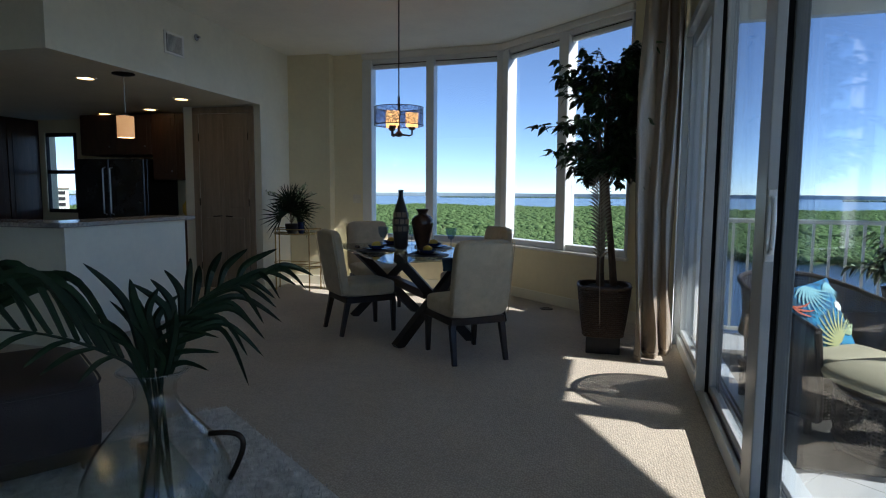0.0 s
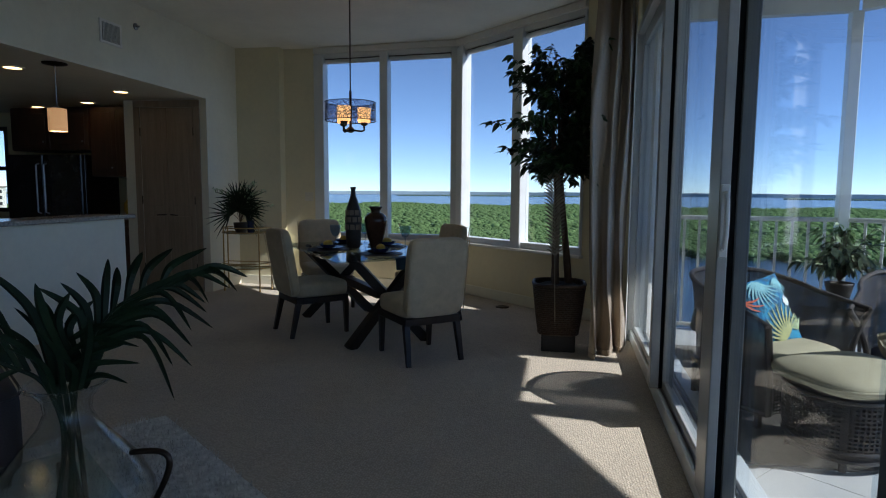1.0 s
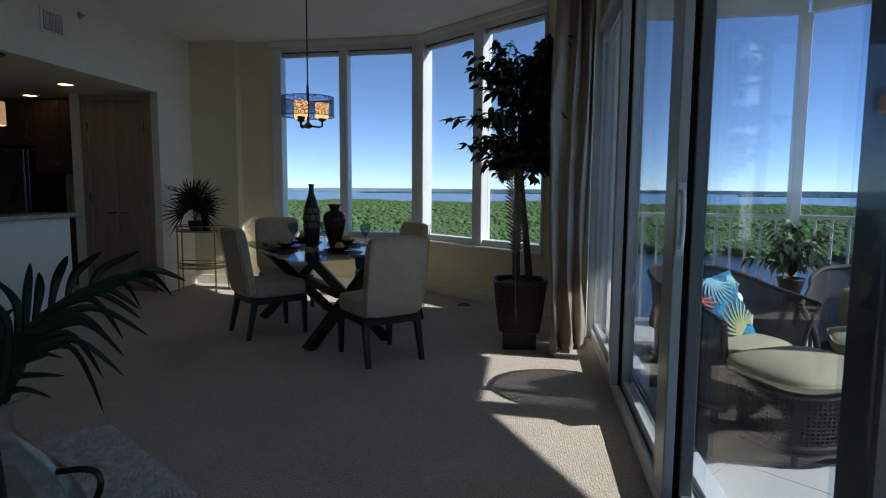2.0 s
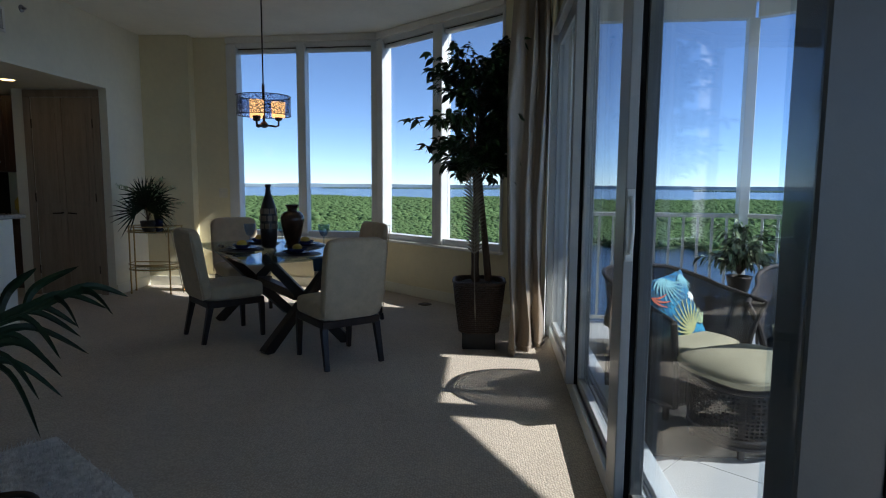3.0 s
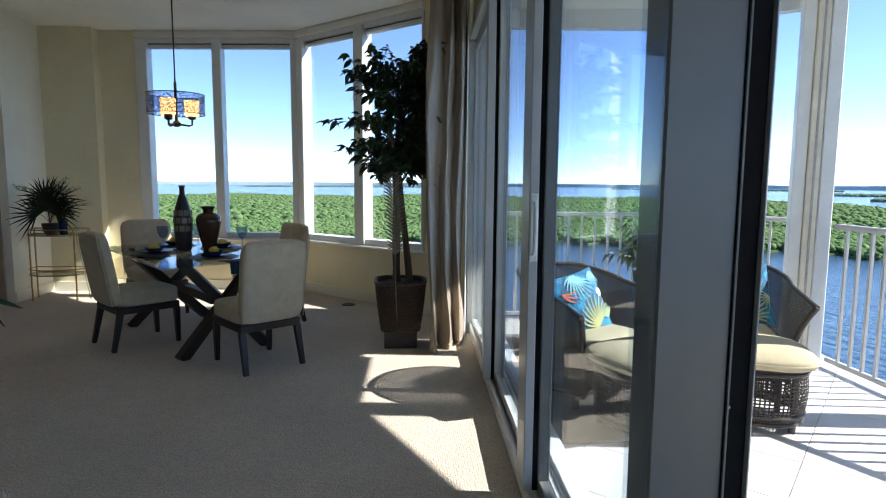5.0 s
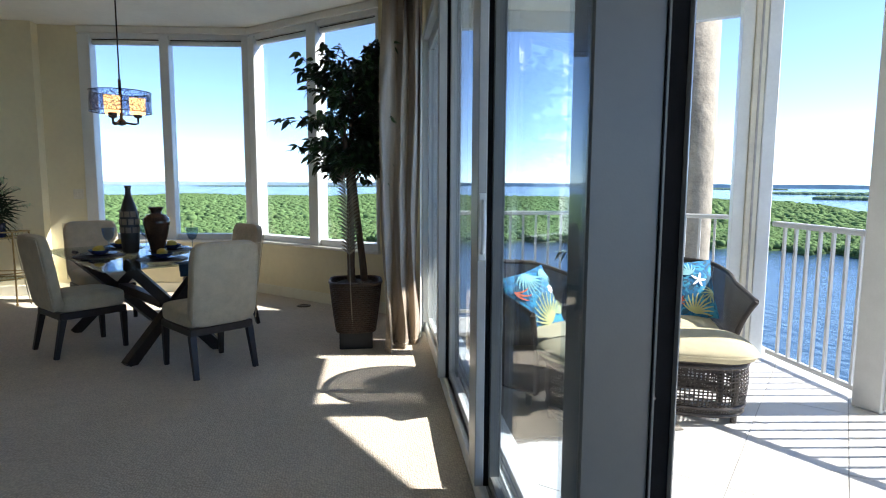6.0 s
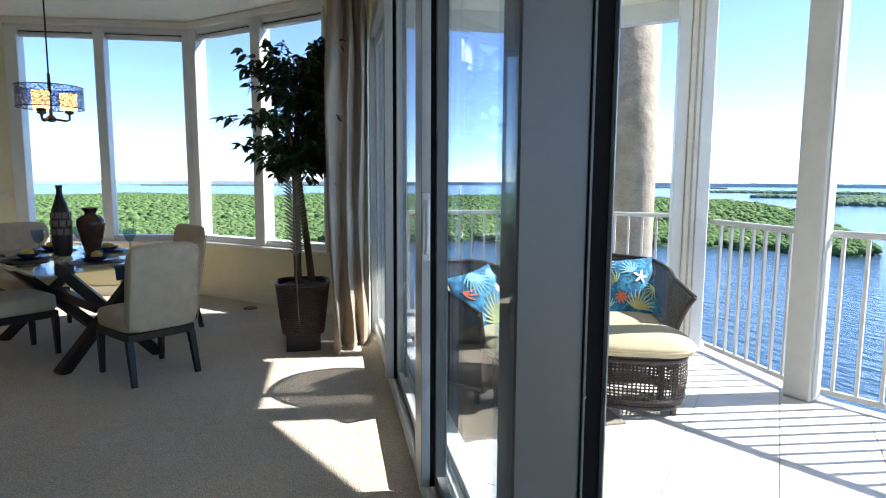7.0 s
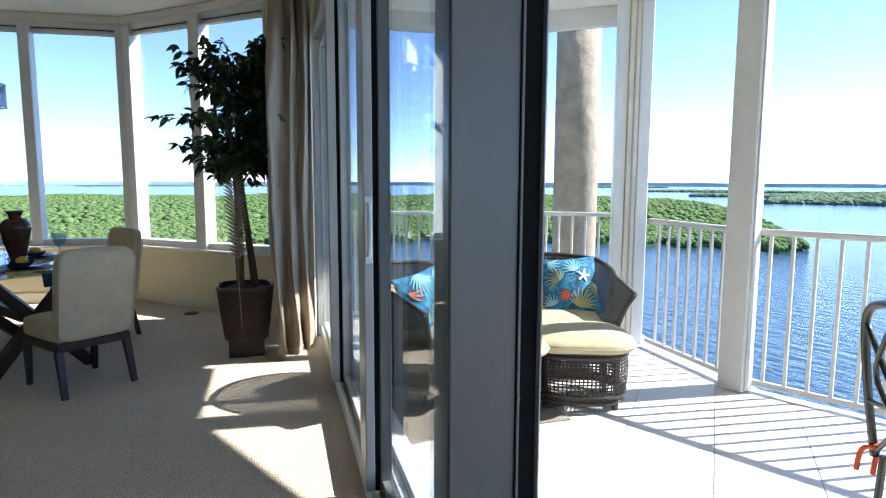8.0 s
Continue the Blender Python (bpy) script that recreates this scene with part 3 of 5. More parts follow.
chair.matrix_world = facing(-0.842, 4.93, -0.625, 0.78)
for x, y, dx, dy in ((-1.985, 5.56, 0.725, 0.69), (-2.28, 6.74, 0.6, -0.8), (-1.05, 6.26, -0.8, -0.6)):
    copy_thing(chair, facing(x, y, dx, dy))


def place_setting(x, y, turn):
    z = 0.752
    m = Matrix.Translation((x, y, z)) @ Matrix.Rotation(turn, 4, "Z")
    cl = thing("placemat", "dark woven placemat on the glass table", "placemat", m, group="placemats")
    part("mat", lathe([(0.19, 0), (0.19, 0.004)], 32), M_WICKER, cl)
    pl = thing("plate", "dark navy glazed dinner plate set on the table", "plate", m @ Matrix.Translation((0, 0, 0.005)), group="plates")
    part("dish", lathe([(0.08, 0), (0.09, 0.004), (0.14, 0.018), (0.142, 0.02), (0.09, 0.008), (0.01, 0.007)], 32), M_NAVY, pl, smooth=True)
    bo = thing("bowl", "navy glazed bowl resting on a plate", "bowl", m @ Matrix.Translation((0, 0, 0.014)), group="bowls")
    part("dish", lathe([(0.04, 0), (0.05, 0.003), (0.085, 0.035), (0.083, 0.036), (0.045, 0.008), (0.005, 0.006)], 28), M_NAVY, bo, smooth=True)
    fr = thing("yellow_napkin", "folded yellow napkin bundle in the bowl", "napkin", m @ Matrix.Translation((0, 0, 0.022)), group="napkins")
    bm = bmesh.new()
    bmesh.ops.create_icosphere(bm, subdivisions=3, radius=0.042)
    for v in bm.verts:
        v.co = Vector((v.co.x * 1.1, v.co.y * 0.9, v.co.z * 0.75 + 0.032)) * (1 + 0.10 * noise.noise(v.co * 40))
    part("bundle", bm, M_YELLOW, fr, smooth=True)


def wine_glass(x, y):
    g = thing("water_goblet", "clear stemmed water goblet on the table", "glass", Matrix.Translation((x, y, 0.752)), group="goblets")
    part("bowl", lathe([(0.006, 0.09), (0.03, 0.105), (0.048, 0.15), (0.052, 0.205), (0.050, 0.205), (0.045, 0.15), (0.026, 0.108), (0.002, 0.096)], 24, cap=False), M_GOBLET, g, smooth=True)
    part("stem", lathe([(0.036, 0), (0.034, 0.004), (0.007, 0.012), (0.005, 0.05), (0.006, 0.09)], 20), M_GOBLET, g, smooth=True)


for u, v, t in ((-0.50, 0.0, 0), (0.52, 0.0, 3.1), (0.10, -0.30, 1.5), (0.05, 0.30, -1.5)):
    p = TM @ Vector((u, v, 0))
    place_setting(p.x, p.y, TU + t)
for u, v in ((0.35, 0.14), (-0.065, -0.42), (0.50, -0.22)):
    p = TM @ Vector((u, v, 0))
    wine_glass(p.x, p.y)
p = TM @ Vector((-0.72, -0.10, 0))
nap = thing("teal_napkin", "teal cloth napkin draped over the table edge", "napkin", Matrix.Translation((p.x, p.y, 0)) @ Matrix.Rotation(TU, 4, "Z"))
part("cloth", sheet(lambda u, v: Vector((-0.19 - 0.004 * math.sin(9 * v), 0.0 + 0.14 * v - 0.03 * u * (v - 0.5), 0.757 - 0.15 * (u - 0.35))) if u > 0.35 else Vector((-0.19 + 0.35 * (0.35 - u), 0.14 * v, 0.757)), 16, 8), M_TEAL, nap, smooth=True)

bo = thing("tall_bottle_vase", "tall dark pottery bottle vase with pale inlaid bands", "vase", Matrix.Translation((-1.66, 5.80, 0.751)))
part("body", lathe([(0.055, 0), (0.066, 0.02), (0.074, 0.16), (0.076, 0.28), (0.062, 0.38), (0.040, 0.45), (0.024, 0.50), (0.021, 0.54), (0.028, 0.57), (0.022, 0.575)], 32), M_BOTTLE, bo, smooth=True)
for k in range(26):
    a, z = 2 * math.pi * (k % 9) / 9 + (k // 9) * 0.3, (0.20, 0.27, 0.335)[k // 9]
    r = 0.0775 if z < 0.3 else 0.0725
    m = Matrix.Rotation(a, 4, "Z") @ Matrix.Translation((r - 0.002, 0, z))
    part("inlay", box(-0.003, 0.003, -0.021, 0.021, -0.024, 0.024, 0.002, m=m), M_BONE, bo)
va = thing("brown_urn_vase", "shouldered brown glazed pottery vase on the dining table", "vase", Matrix.Translation((-1.455, 5.84, 0.751)))
part("body", lathe([(0.048, 0), (0.052, 0.02), (0.085, 0.14), (0.106, 0.25), (0.104, 0.29), (0.075, 0.325), (0.045, 0.335), (0.042, 0.35), (0.055, 0.375), (0.066, 0.39), (0.062, 0.392), (0.04, 0.37), (0.03, 0.33)], 36), M_VASEBROWN, va, smooth=True)

# ---- chandelier ----
ch = thing("chandelier", "round speckled-glass drum chandelier with lit amber shades", "chandelier", Matrix.Translation((-1.68, 5.80, -0.065)))
part("ceiling_canopy", lathe([(0.065, H + 0.035), (0.065, H + 0.053), (0.06, H + 0.064)], 24), M_BRONZE, ch)
part("rod", rod((0, 0, 2.26), (0, 0, H + 0.045), 0.006), M_BRONZE, ch)
part("stem", rod((0, 0, 1.93), (0, 0, 2.27), 0.012), M_BRONZE, ch)
part("hub", lathe([(0.012, 1.89), (0.035, 1.90), (0.035, 1.925), (0.012, 1.95)], 18), M_BRONZE, ch)
part("drum_shade", lathe([(0.235, 2.00), (0.235, 2.165), (0.231, 2.165), (0.231, 2.00), (0.235, 2.00)], 48, cap=False), M_SPECKLE, ch, "speckled blue-grey glass drum", smooth=True)
for z in (2.0, 2.165):
    part("rim", tube([(0.234 * math.cos(a), 0.234 * math.sin(a), z) for a in (2 * math.pi * k / 48 for k in range(48))], 0.004, 6, closed=True), M_BRONZE, ch)
for k in range(3):
    a = 2 * math.pi * k / 3 + 0.35
    c, s = math.cos(a), math.sin(a)
    part("arm", tube([(0.02 * c, 0.02 * s, 1.915), (0.10 * c, 0.10 * s, 1.905), (0.125 * c, 0.125 * s, 1.915), (0.125 * c, 0.125 * s, 1.97)], 0.009, 8), M_BRONZE, ch)
    part("spoke", rod((0, 0, 2.10), (0.232 * c, 0.232 * s, 2.10), 0.003, seg=6), M_BRONZE, ch)
    part("cup", lathe([(0.012, 1.955), (0.032, 1.965), (0.034, 1.985), (0.03, 1.985)], 18, m=Matrix.Translation((0.125 * c, 0.125 * s, 0))), M_BRONZE, ch)
    part("lamp_shade", lathe([(0.05, 1.985), (0.058, 1.99), (0.062, 2.12), (0.059, 2.12), (0.05, 1.99)], 24, m=Matrix.Translation((0.125 * c, 0.125 * s, 0))), M_BULB, ch, "lit amber glass shade", smooth=True)

# ---- potted ficus ----
TX, TY = 0.245, 5.36
tub = thing("basket_planter", "dark woven rattan planter on a black square base", "planter", Matrix.Translation((TX, TY, 0)))
part("foot", box(-0.135, 0.135, -0.135, 0.135, 0.0, 0.15, 0.006), M_DARK, tub, "black square base")


def tub_skin(grow):
    def at(u, v):
        x, y = rounded(u, 0.30 + 0.105 * v ** 0.8 + grow, 0.30 + 0.105 * v ** 0.8 + grow, 3.6)
        return Vector((x, y, 0.14 + 0.41 * v))
    return at


part("body", sheet(tub_skin(0.0), 64, 10, closed=True), M_BASKET, tub, smooth=True)
for k in range(24):
    v = (k + 0.5) / 24
    part("weave_band", tube([tub_skin(0.010 + 0.007 * math.cos(math.pi * (q + k)))(q / 56, v) for q in range(56)], 0.0078, 5, closed=True), M_BASKET, tub)
part("rim", tube([tub_skin(0.012)(q / 56, 1.0) for q in range(56)], 0.014, 6, closed=True), M_BASKET, tub)
part("rim", tube([tub_skin(0.012)(q / 56, 0.02) for q in range(56)], 0.012, 6, closed=True), M_BASKET, tub)
part("moss", lathe([(0.19, 0.522), (0.13, 0.545), (0.01, 0.555)], 24), M_SOIL, tub)
tree = thing("ficus_tree", "tall artificial ficus tree with dense dark green leaves", "plant", Matrix.Translation((TX, TY, 0.52)))
random.seed(4)
trunk = bmesh.new()
for k, (bx, by) in enumerate(((-0.04, 0.0), (0.05, 0.02), (0.0, -0.04))):
    pts = [(bx + 0.030 * math.sin(3.2 * t + 2.1 * k) - 0.05 * t, by + 0.030 * math.cos(3.2 * t + 2.1 * k), 1.35 * t) for t in (i / 18 for i in range(19))]
    tube(pts, 0.031, 8, trunk, taper=0.016)
part("trunk", trunk, M_BARK, tree, smooth=True)
crown_leaves, twigs = bmesh.new(), bmesh.new()


def spray(root, tip, dense):
    """A leafy branch from root to tip, leaves hanging along its outer half."""
    mid = (root + tip) / 2 + Vector((0, 0, 0.06))
    pts = curve_pts((root, mid, tip), 7)
    tube(pts, 0.006, 4, twigs, taper=0.0015)
    out = Vector((tip.x - root.x, tip.y - root.y, 0))
    out = out.normalized() if out.length > 0.01 else Vector((1, 0, 0))
    for q in range(5, len(pts)):
        for _ in range(dense):
            d = out * random.uniform(0.1, 1.0) + Vector((random.uniform(-0.8, 0.8), random.uniform(-0.8, 0.8), random.uniform(-0.8, 0.35)))
            leaf(crown_leaves, pts[q] + jitter(0.02), d, Vector((0, 0, 1)) + jitter(0.7), random.uniform(0.060, 0.095), random.uniform(0.034, 0.050), 0.22, n=4)


# long separate tiers on the open side, denser growth towards the curtain
for z0, reach, n in ((1.00, 0.44, 7), (1.14, 0.50, 8), (1.32, 0.60, 8), (1.52, 0.42, 6), (1.68, 0.50, 7), (1.86, 0.44, 6)):
    for k in range(n):
        a = radians(random.uniform(110, 250))
        r = reach * random.uniform(0.5, 1.0)
        tip = Vector((r * math.cos(a), 0.7 * r * math.sin(a), z0 + random.uniform(-0.04, 0.06)))
        spray(Vector((-0.04, 0, min(1.5, z0 - 0.14))), tip, 2)
for k in range(85):
    a = radians(random.uniform(-75, 75))
    z0 = random.uniform(1.02, 1.98)
    r = random.uniform(0.08, 0.30) * (1.05 - 0.5 * abs(z0 - 1.5))
    r += 0.06 * max(0.0, z0 - 1.8) / 0.2
    spray(Vector((0.0, 0, min(1.5, z0 - 0.2))), Vector((0.02 + r * math.cos(a), 0.9 * r * math.sin(a), z0)), 3)
for k in range(44):
    a = radians(random.uniform(0, 360))
    z0, r = random.uniform(1.0, 1.94), random.uniform(0.04, 0.22)
    spray(Vector((-0.02, 0, min(1.5, z0 - 0.22))), Vector((r * math.cos(a) - 0.03, 0.8 * r * math.sin(a), z0)), 2)
for k in range(16):
    a = radians(random.uniform(0, 360))
    spray(Vector((-0.03, 0, 1.0)), Vector((0.22 * math.cos(a), 0.2 * math.sin(a), random.uniform(0.86, 1.0))), 2)
tagged(part("branchwork", twigs, M_BARK, tree), kind="stuff")
tagged(part("crown", crown_leaves, M_LEAF, tree), kind="stuff")
fro = thing("dried_palm_frond", "pale dried palm frond tucked against the trunk", "frond", Matrix.Translation((TX - 0.045, TY - 0.075, 0.0)))
fb = bmesh.new()
spine = curve_pts(((0.02, -0.075, 0.14), (0.005, -0.145, 0.56), (0.0, -0.05, 0.9), (-0.01, 0.0, 1.25), (-0.03, 0.02, 1.55)), 12)
tube(spine, 0.006, 5, fb, taper=0.002)
for k in range(20, len(spine)):
    t = (k - 20) / (len(spine) - 20)
    ln = 0.10 + 0.11 * math.sin(math.pi * (0.15 + 0.8 * t))
    for s in (-1, 1):
        leaf(fb, spine[k], (s * 0.62, -0.25, 0.9), (0, -1, 0.2), ln * 0.8, 0.019, 0.35, 0.05)
tagged(part("foliage", fb, M_DRY, fro), kind="stuff")

# ---- curtain ----
cu = thing("curtain", "taupe silk floor-length curtain gathered beside the doors", "curtain")


def curtain_point(u, v):
    z = 0.005 + 3.12 * v
    s = 2 * math.pi * (2.3 * u + 0.5 * u * u)
    low = max(0.0, 1 - z / 0.9)
    base = Vector((0.455 + 0.335 * u + 0.02 * math.sin(2.2 * z + 1.0 + 2 * u), 5.12 + 0.32 * u, z))
    amp = 0.068 + 0.026 * math.sin(1.7 * z + 4 * u) + 0.02 * low * math.sin(11 * z + 9 * u)
    crease = Vector((0.012 * math.sin(5 * z + 14 * u), 0.018 * math.sin(9 * z - 17 * u), 0)) * (0.35 + low)
    return base + crease + Vector((0.04 * math.sin(2 * s), -1, 0)) * amp * math.sin(s + 0.7 * math.sin(1.3 * z + 6 * u))


part("cloth", sheet(curtain_point, 150, 40), M_CURTAIN, cu, smooth=True)
part("hem", tube([curtain_point(i / 150, 0.012) for i in range(151)], 0.006, 5), M_CURTAIN, cu)
sh = thing("sheer_curtain", "thin white lining edge beside the silk curtain", "curtain")
part("cloth", sheet(lambda u, v: Vector((0.80 + 0.03 * u + 0.005 * math.sin(18 * u), 5.46 + 0.22 * u + 0.01 * math.sin(5 * v), 0.02 + 2.9 * v)), 12, 20), M_TRIM, sh, smooth=True)

# ---- bar cart with plant ----
bc = thing("bar_cart", "slim brass half-round bar cart with glass shelves", "cart", Matrix.Translation((-3.65, 7.42, 0)))
arc = [(-0.31, 0.17)] + [(0.31 * math.sin(a), 0.17 - 0.33 * math.cos(a) ** 0.7) for a in (radians(-78 + 12 * k) for k in range(14))] + [(0.31, 0.17)]
for z in (0.81, 0.75, 0.36, 0.30):
    part("rail", tube([(x, y, z) for x, y in arc], 0.007, 6, closed=True), M_BRASS, bc)
for z in (0.745, 0.295):
    part("shelf", poly_slab(arc, z - 0.008, z), M_CLEAR, bc, "glass shelf")
for x, y in ((-0.30, 0.16), (0.30, 0.16), (-0.24, -0.05), (0.24, -0.05)):
    part("post", rod((x, y, 0.03), (x, y, 0.815), 0.009), M_BRASS, bc)
    part("foot", lathe([(0.006, 0), (0.013, 0.008), (0.013, 0.02), (0.007, 0.032)], 12, m=Matrix.Translation((x, y, 0))), M_BRASS, bc)


def vessel(name, label, cat, x, y, z, prof, material):
    o = thing(name, label, cat, Matrix.Translation((x, y, z)))
    part("body", lathe(prof, 24), material, o, smooth=True)
    return o


vessel("blue_glass_vase", "small cobalt blue glass vase on the cart", "vase", -3.52, 7.38, 0.746, [(0.035, 0), (0.045, 0.05), (0.04, 0.12), (0.048, 0.16), (0.044, 0.16), (0.03, 0.03)], M_NAVY)
for x, h in ((-3.45, 0.24), (-3.38, 0.20), (-3.41, 0.27)):
    vessel("decanter", "clear glass decanter with stopper on the cart", "decanter", x, 7.44 + (h - 0.24) * 2, 0.746, [(0.035, 0), (0.038, h * 0.5), (0.014, h * 0.68), (0.013, h * 0.78), (0.022, h * 0.84), (0.02, h), (0.004, h)], M_VASEGLASS)
pot = vessel("plant_pot", "dark ceramic pot on the bar cart", "pot", -3.68, 7.44, 0.746, [(0.06, 0), (0.085, 0.05), (0.095, 0.13), (0.085, 0.13), (0.07, 0.11), (0.005, 0.11)], M_BOTTLE)
fan = thing("fan_palm", "bushy potted fan palm with yellowing sprigs", "plant", Matrix.Translation((-3.68, 7.42, 0.88)))
random.seed(9)
fl, fst, fy = bmesh.new(), bmesh.new(), bmesh.new()
for k in range(11):
    a = 2 * math.pi * k / 11 + random.uniform(-0.2, 0.2)
    el = random.uniform(0.6, 1.5)
    ln = random.uniform(0.12, 0.30)
    d = Vector((math.cos(a) * math.cos(el), 0.6 * math.sin(a) * math.cos(el), math.sin(el)))
    tip = d * ln
    tube(curve_pts(((0, 0, 0), tip * 0.5 + Vector((0, 0, 0.03)), tip), 4), 0.004, 4, fst, taper=0.002)
    side = d.cross(Vector((0, -1, 0.3))).normalized()
    upv = side.cross(d)
    for j in range(17):
        b = radians(-112 + 14 * j)
        leaf(fl, tip, d * math.cos(b) + side * math.sin(b), upv + jitter(0.2), random.uniform(0.22, 0.33), 0.018, 0.12)
for k in range(4):
    x = (-0.34, 0.22, 0.33, 0.42)[k]
    top = Vector((x, -0.05 + 0.03 * k, (0.42, 0.50, 0.40, 0.22)[k]))
    pts = curve_pts(((0, 0, 0), Vector((x * 0.4, 0, top.z * 0.8)), top), 8)
    tube(pts, 0.003, 4, fst, taper=0.001)
    for q in pts[6:]:
        for _ in range(3):
            leaf(fy, q, jitter(1), Vector((0, 0, 1)) + jitter(0.5), 0.045, 0.02, 0.3)
tagged(part("stalk", fst, M_BARK, fan), kind="stuff")
tagged(part("foliage", fl, M_PALM, fan), kind="stuff")
tagged(part("flower_spray", fy, M_PALE, fan, "yellow-green sprigs"), kind="stuff")

# ---- wall fittings ----
ve = thing("air_vent", "white slatted air vent on the soffit wall", "vent", Matrix.Translation((KX + 0.001, 5.66, 2.77)))
part("frame", box(0, 0.012, -0.15, 0.15, -0.11, 0.11, 0.004), M_TRIM, ve)
# Dark sheet put in for the shade of the duct behind the slats.
part("backing", box(0.012, 0.0135, -0.12, 0.12, -0.085, 0.085), M_DARK, ve)
for k in range(14):
    part("slat", box(0.012, 0.020, -0.115 + 0.017 * k, -0.109 + 0.017 * k, -0.083, 0.083), M_TRIM, ve)
spk = thing("sprinkler", "small recessed wall sprinkler head", "sprinkler", Matrix.Translation((KX + 0.001, 6.03, 2.93)))
part("rosette", lathe([(0.035, 0), (0.033, 0.008), (0.012, 0.012)], 20, m=Matrix.Rotation(radians(90), 4, "Y")), M_STEEL, spk)
part("head", rod((0.01, 0, 0), (0.045, 0, 0), 0.010), M_STEEL, spk)
sw = thing("light_switch", "almond double light switch plate on the cream wall", "switch", Matrix.Translation((-3.06, 8.168, 1.20)))
part("plate", box(-0.058, 0.058, -0.006, 0, -0.06, 0.06, 0.002), M_PLASTIC, sw)
for x in (-0.024, 0.024):
    part("rocker", box(x - 0.016, x + 0.016, -0.010, -0.006, -0.033, 0.033, 0.002), M_PLASTIC, sw)
fv = thing("floor_outlet", "round brass floor outlet set in the carpet", "outlet", Matrix.Translation((-0.33, 7.02, 0.0)))
part("cover", lathe([(0.075, 0.0), (0.075, 0.006), (0.05, 0.010), (0.04, 0.006), (0.005, 0.006)], 28), M_BRONZE, fv)

# ---- kitchen ----
DOWNLIGHTS = ((-4.74, 5.28), (-4.70, 6.66), (-6.75, 7.67), (-5.75, 7.39))
PENDANT = (-4.20, 5.17)
hw = setting("wall_bar", box(-4.17, KX, 4.25, 5.74, 0, 1.0), M_WHITE, "white painted half wall of the kitchen bar", "wall")
setting("wall_bar_return", box(-7.0, -4.17, 4.25, 4.40, 0, 1.0), M_WHITE, "white painted half wall return of the bar", "wall")
ct = thing("bar_counter", "speckled granite bar countertop on the half wall", "countertop")
part("slab", box(-4.34, -3.93, 4.13, 5.80, 1.0, 1.04, 0.008), M_GRANITE, ct)
part("slab", box(-7.0, -4.342, 4.13, 4.55, 1.0, 1.04, 0.008), M_GRANITE, ct)
pd = thing("door_2", "closed pair of pale maple pantry doors in the wall", "door", Matrix.Translation((-4.56, 7.28, 0)), kind="structure")
for s in (-1, 1):
    leafp = part("door_leaf", box(0.003 * s, 0.36 * s, -0.012, 0.02, 0.01, 2.298, 0.003), M_DOORWOOD, pd)
    for z0, z1 in ((0.18, 0.95), (1.08, 2.12)):
        part("raised_panel", box(s * 0.07, s * 0.29, -0.022, -0.011, z0, z1, 0.006), M_DOORWOOD, leafp)
    part("door_handle", tube([(0.045 * s, -0.012, 0.97), (0.045 * s, -0.055, 0.97), (0.14 * s, -0.058, 0.965)], 0.008, 8), M_BRONZE, leafp, "dark lever handle")
    for z in (0.3, 1.15, 2.0):
        part("hinge", rod((0.363 * s, -0.016, z - 0.05), (0.363 * s, -0.016, z + 0.05), 0.006, seg=8), M_BRONZE, leafp)
    part("casing", box(0.368 * s, 0.45 * s, -0.02, 0.0, 0, 2.30, 0.004), M_DOORWOOD, pd)
part("casing", box(-0.45, 0.45, -0.02, 0.0, 2.302, 2.385, 0.004), M_DOORWOOD, pd)


def cabinet(name, x0, x1, z0, z1, n, y0=7.62, label="cherry wood kitchen wall cabinet with panel doors"):
    c = thing(name, label, "cabinet")
    part("body", box(x0, x1, y0 + 0.02, 8.2, z0, z1), M_CAB, c)
    w = (x1 - x0) / n
    for k in range(n):
        d = part("door", box(x0 + k * w + 0.003, x0 + (k + 1) * w - 0.003, y0, y0 + 0.018, z0 + 0.01, z1 - 0.01, 0.003), M_CAB, c)
        part("panel", box(x0 + k * w + 0.06, x0 + (k + 1) * w - 0.06, y0 - 0.008, y0 + 0.002, z0 + 0.08, z1 - 0.08, 0.004), M_CAB, d)
        part("knob", lathe([(0.006, 0), (0.014, 0.014), (0.012, 0.022), (0.002, 0.025)], 12, m=Matrix.Translation((x0 + (k + 0.85) * w, y0 - 0.001, z0 + 0.12)) @ Matrix.Rotation(radians(90), 4, "X")), M_STEEL, d)


cabinet("wall_cabinet", -5.93, -5.17, 1.45, 2.38, 2)
cabinet("fridge_cabinet", -7.15, -5.95, 1.80, 2.38, 2)
cabinet("base_cabinet", -5.93, -5.17, 0.0, 0.87, 2, label="cherry wood kitchen base cabinet with panel doors")
kt = thing("kitchen_counter", "granite kitchen worktop on the base cabinet", "countertop")
part("slab", box(-5.93, -5.16, 7.59, 8.2, 0.87, 0.91, 0.006), M_GRANITE, kt)
fg = thing("refrigerator", "black stainless double-door refrigerator between cabinets", "refrigerator")
part("body", box(-7.13, -5.97, 7.55, 8.19, 0.02, 1.74, 0.006), M_BLACKST, fg)
for s, x0, x1 in ((-1, -7.13, -6.557), (1, -6.543, -5.97)):
    d = part("door", box(x0, x1, 7.48, 7.548, 0.72, 1.74, 0.012), M_BLACKST, fg)
    hx = -6.55 + s * 0.06
    part("door_handle", tube([(hx, 7.48, 0.95), (hx, 7.43, 0.97), (hx, 7.43, 1.60), (hx, 7.48, 1.62)], 0.011, 8), M_STEEL, d, "steel bar handle")
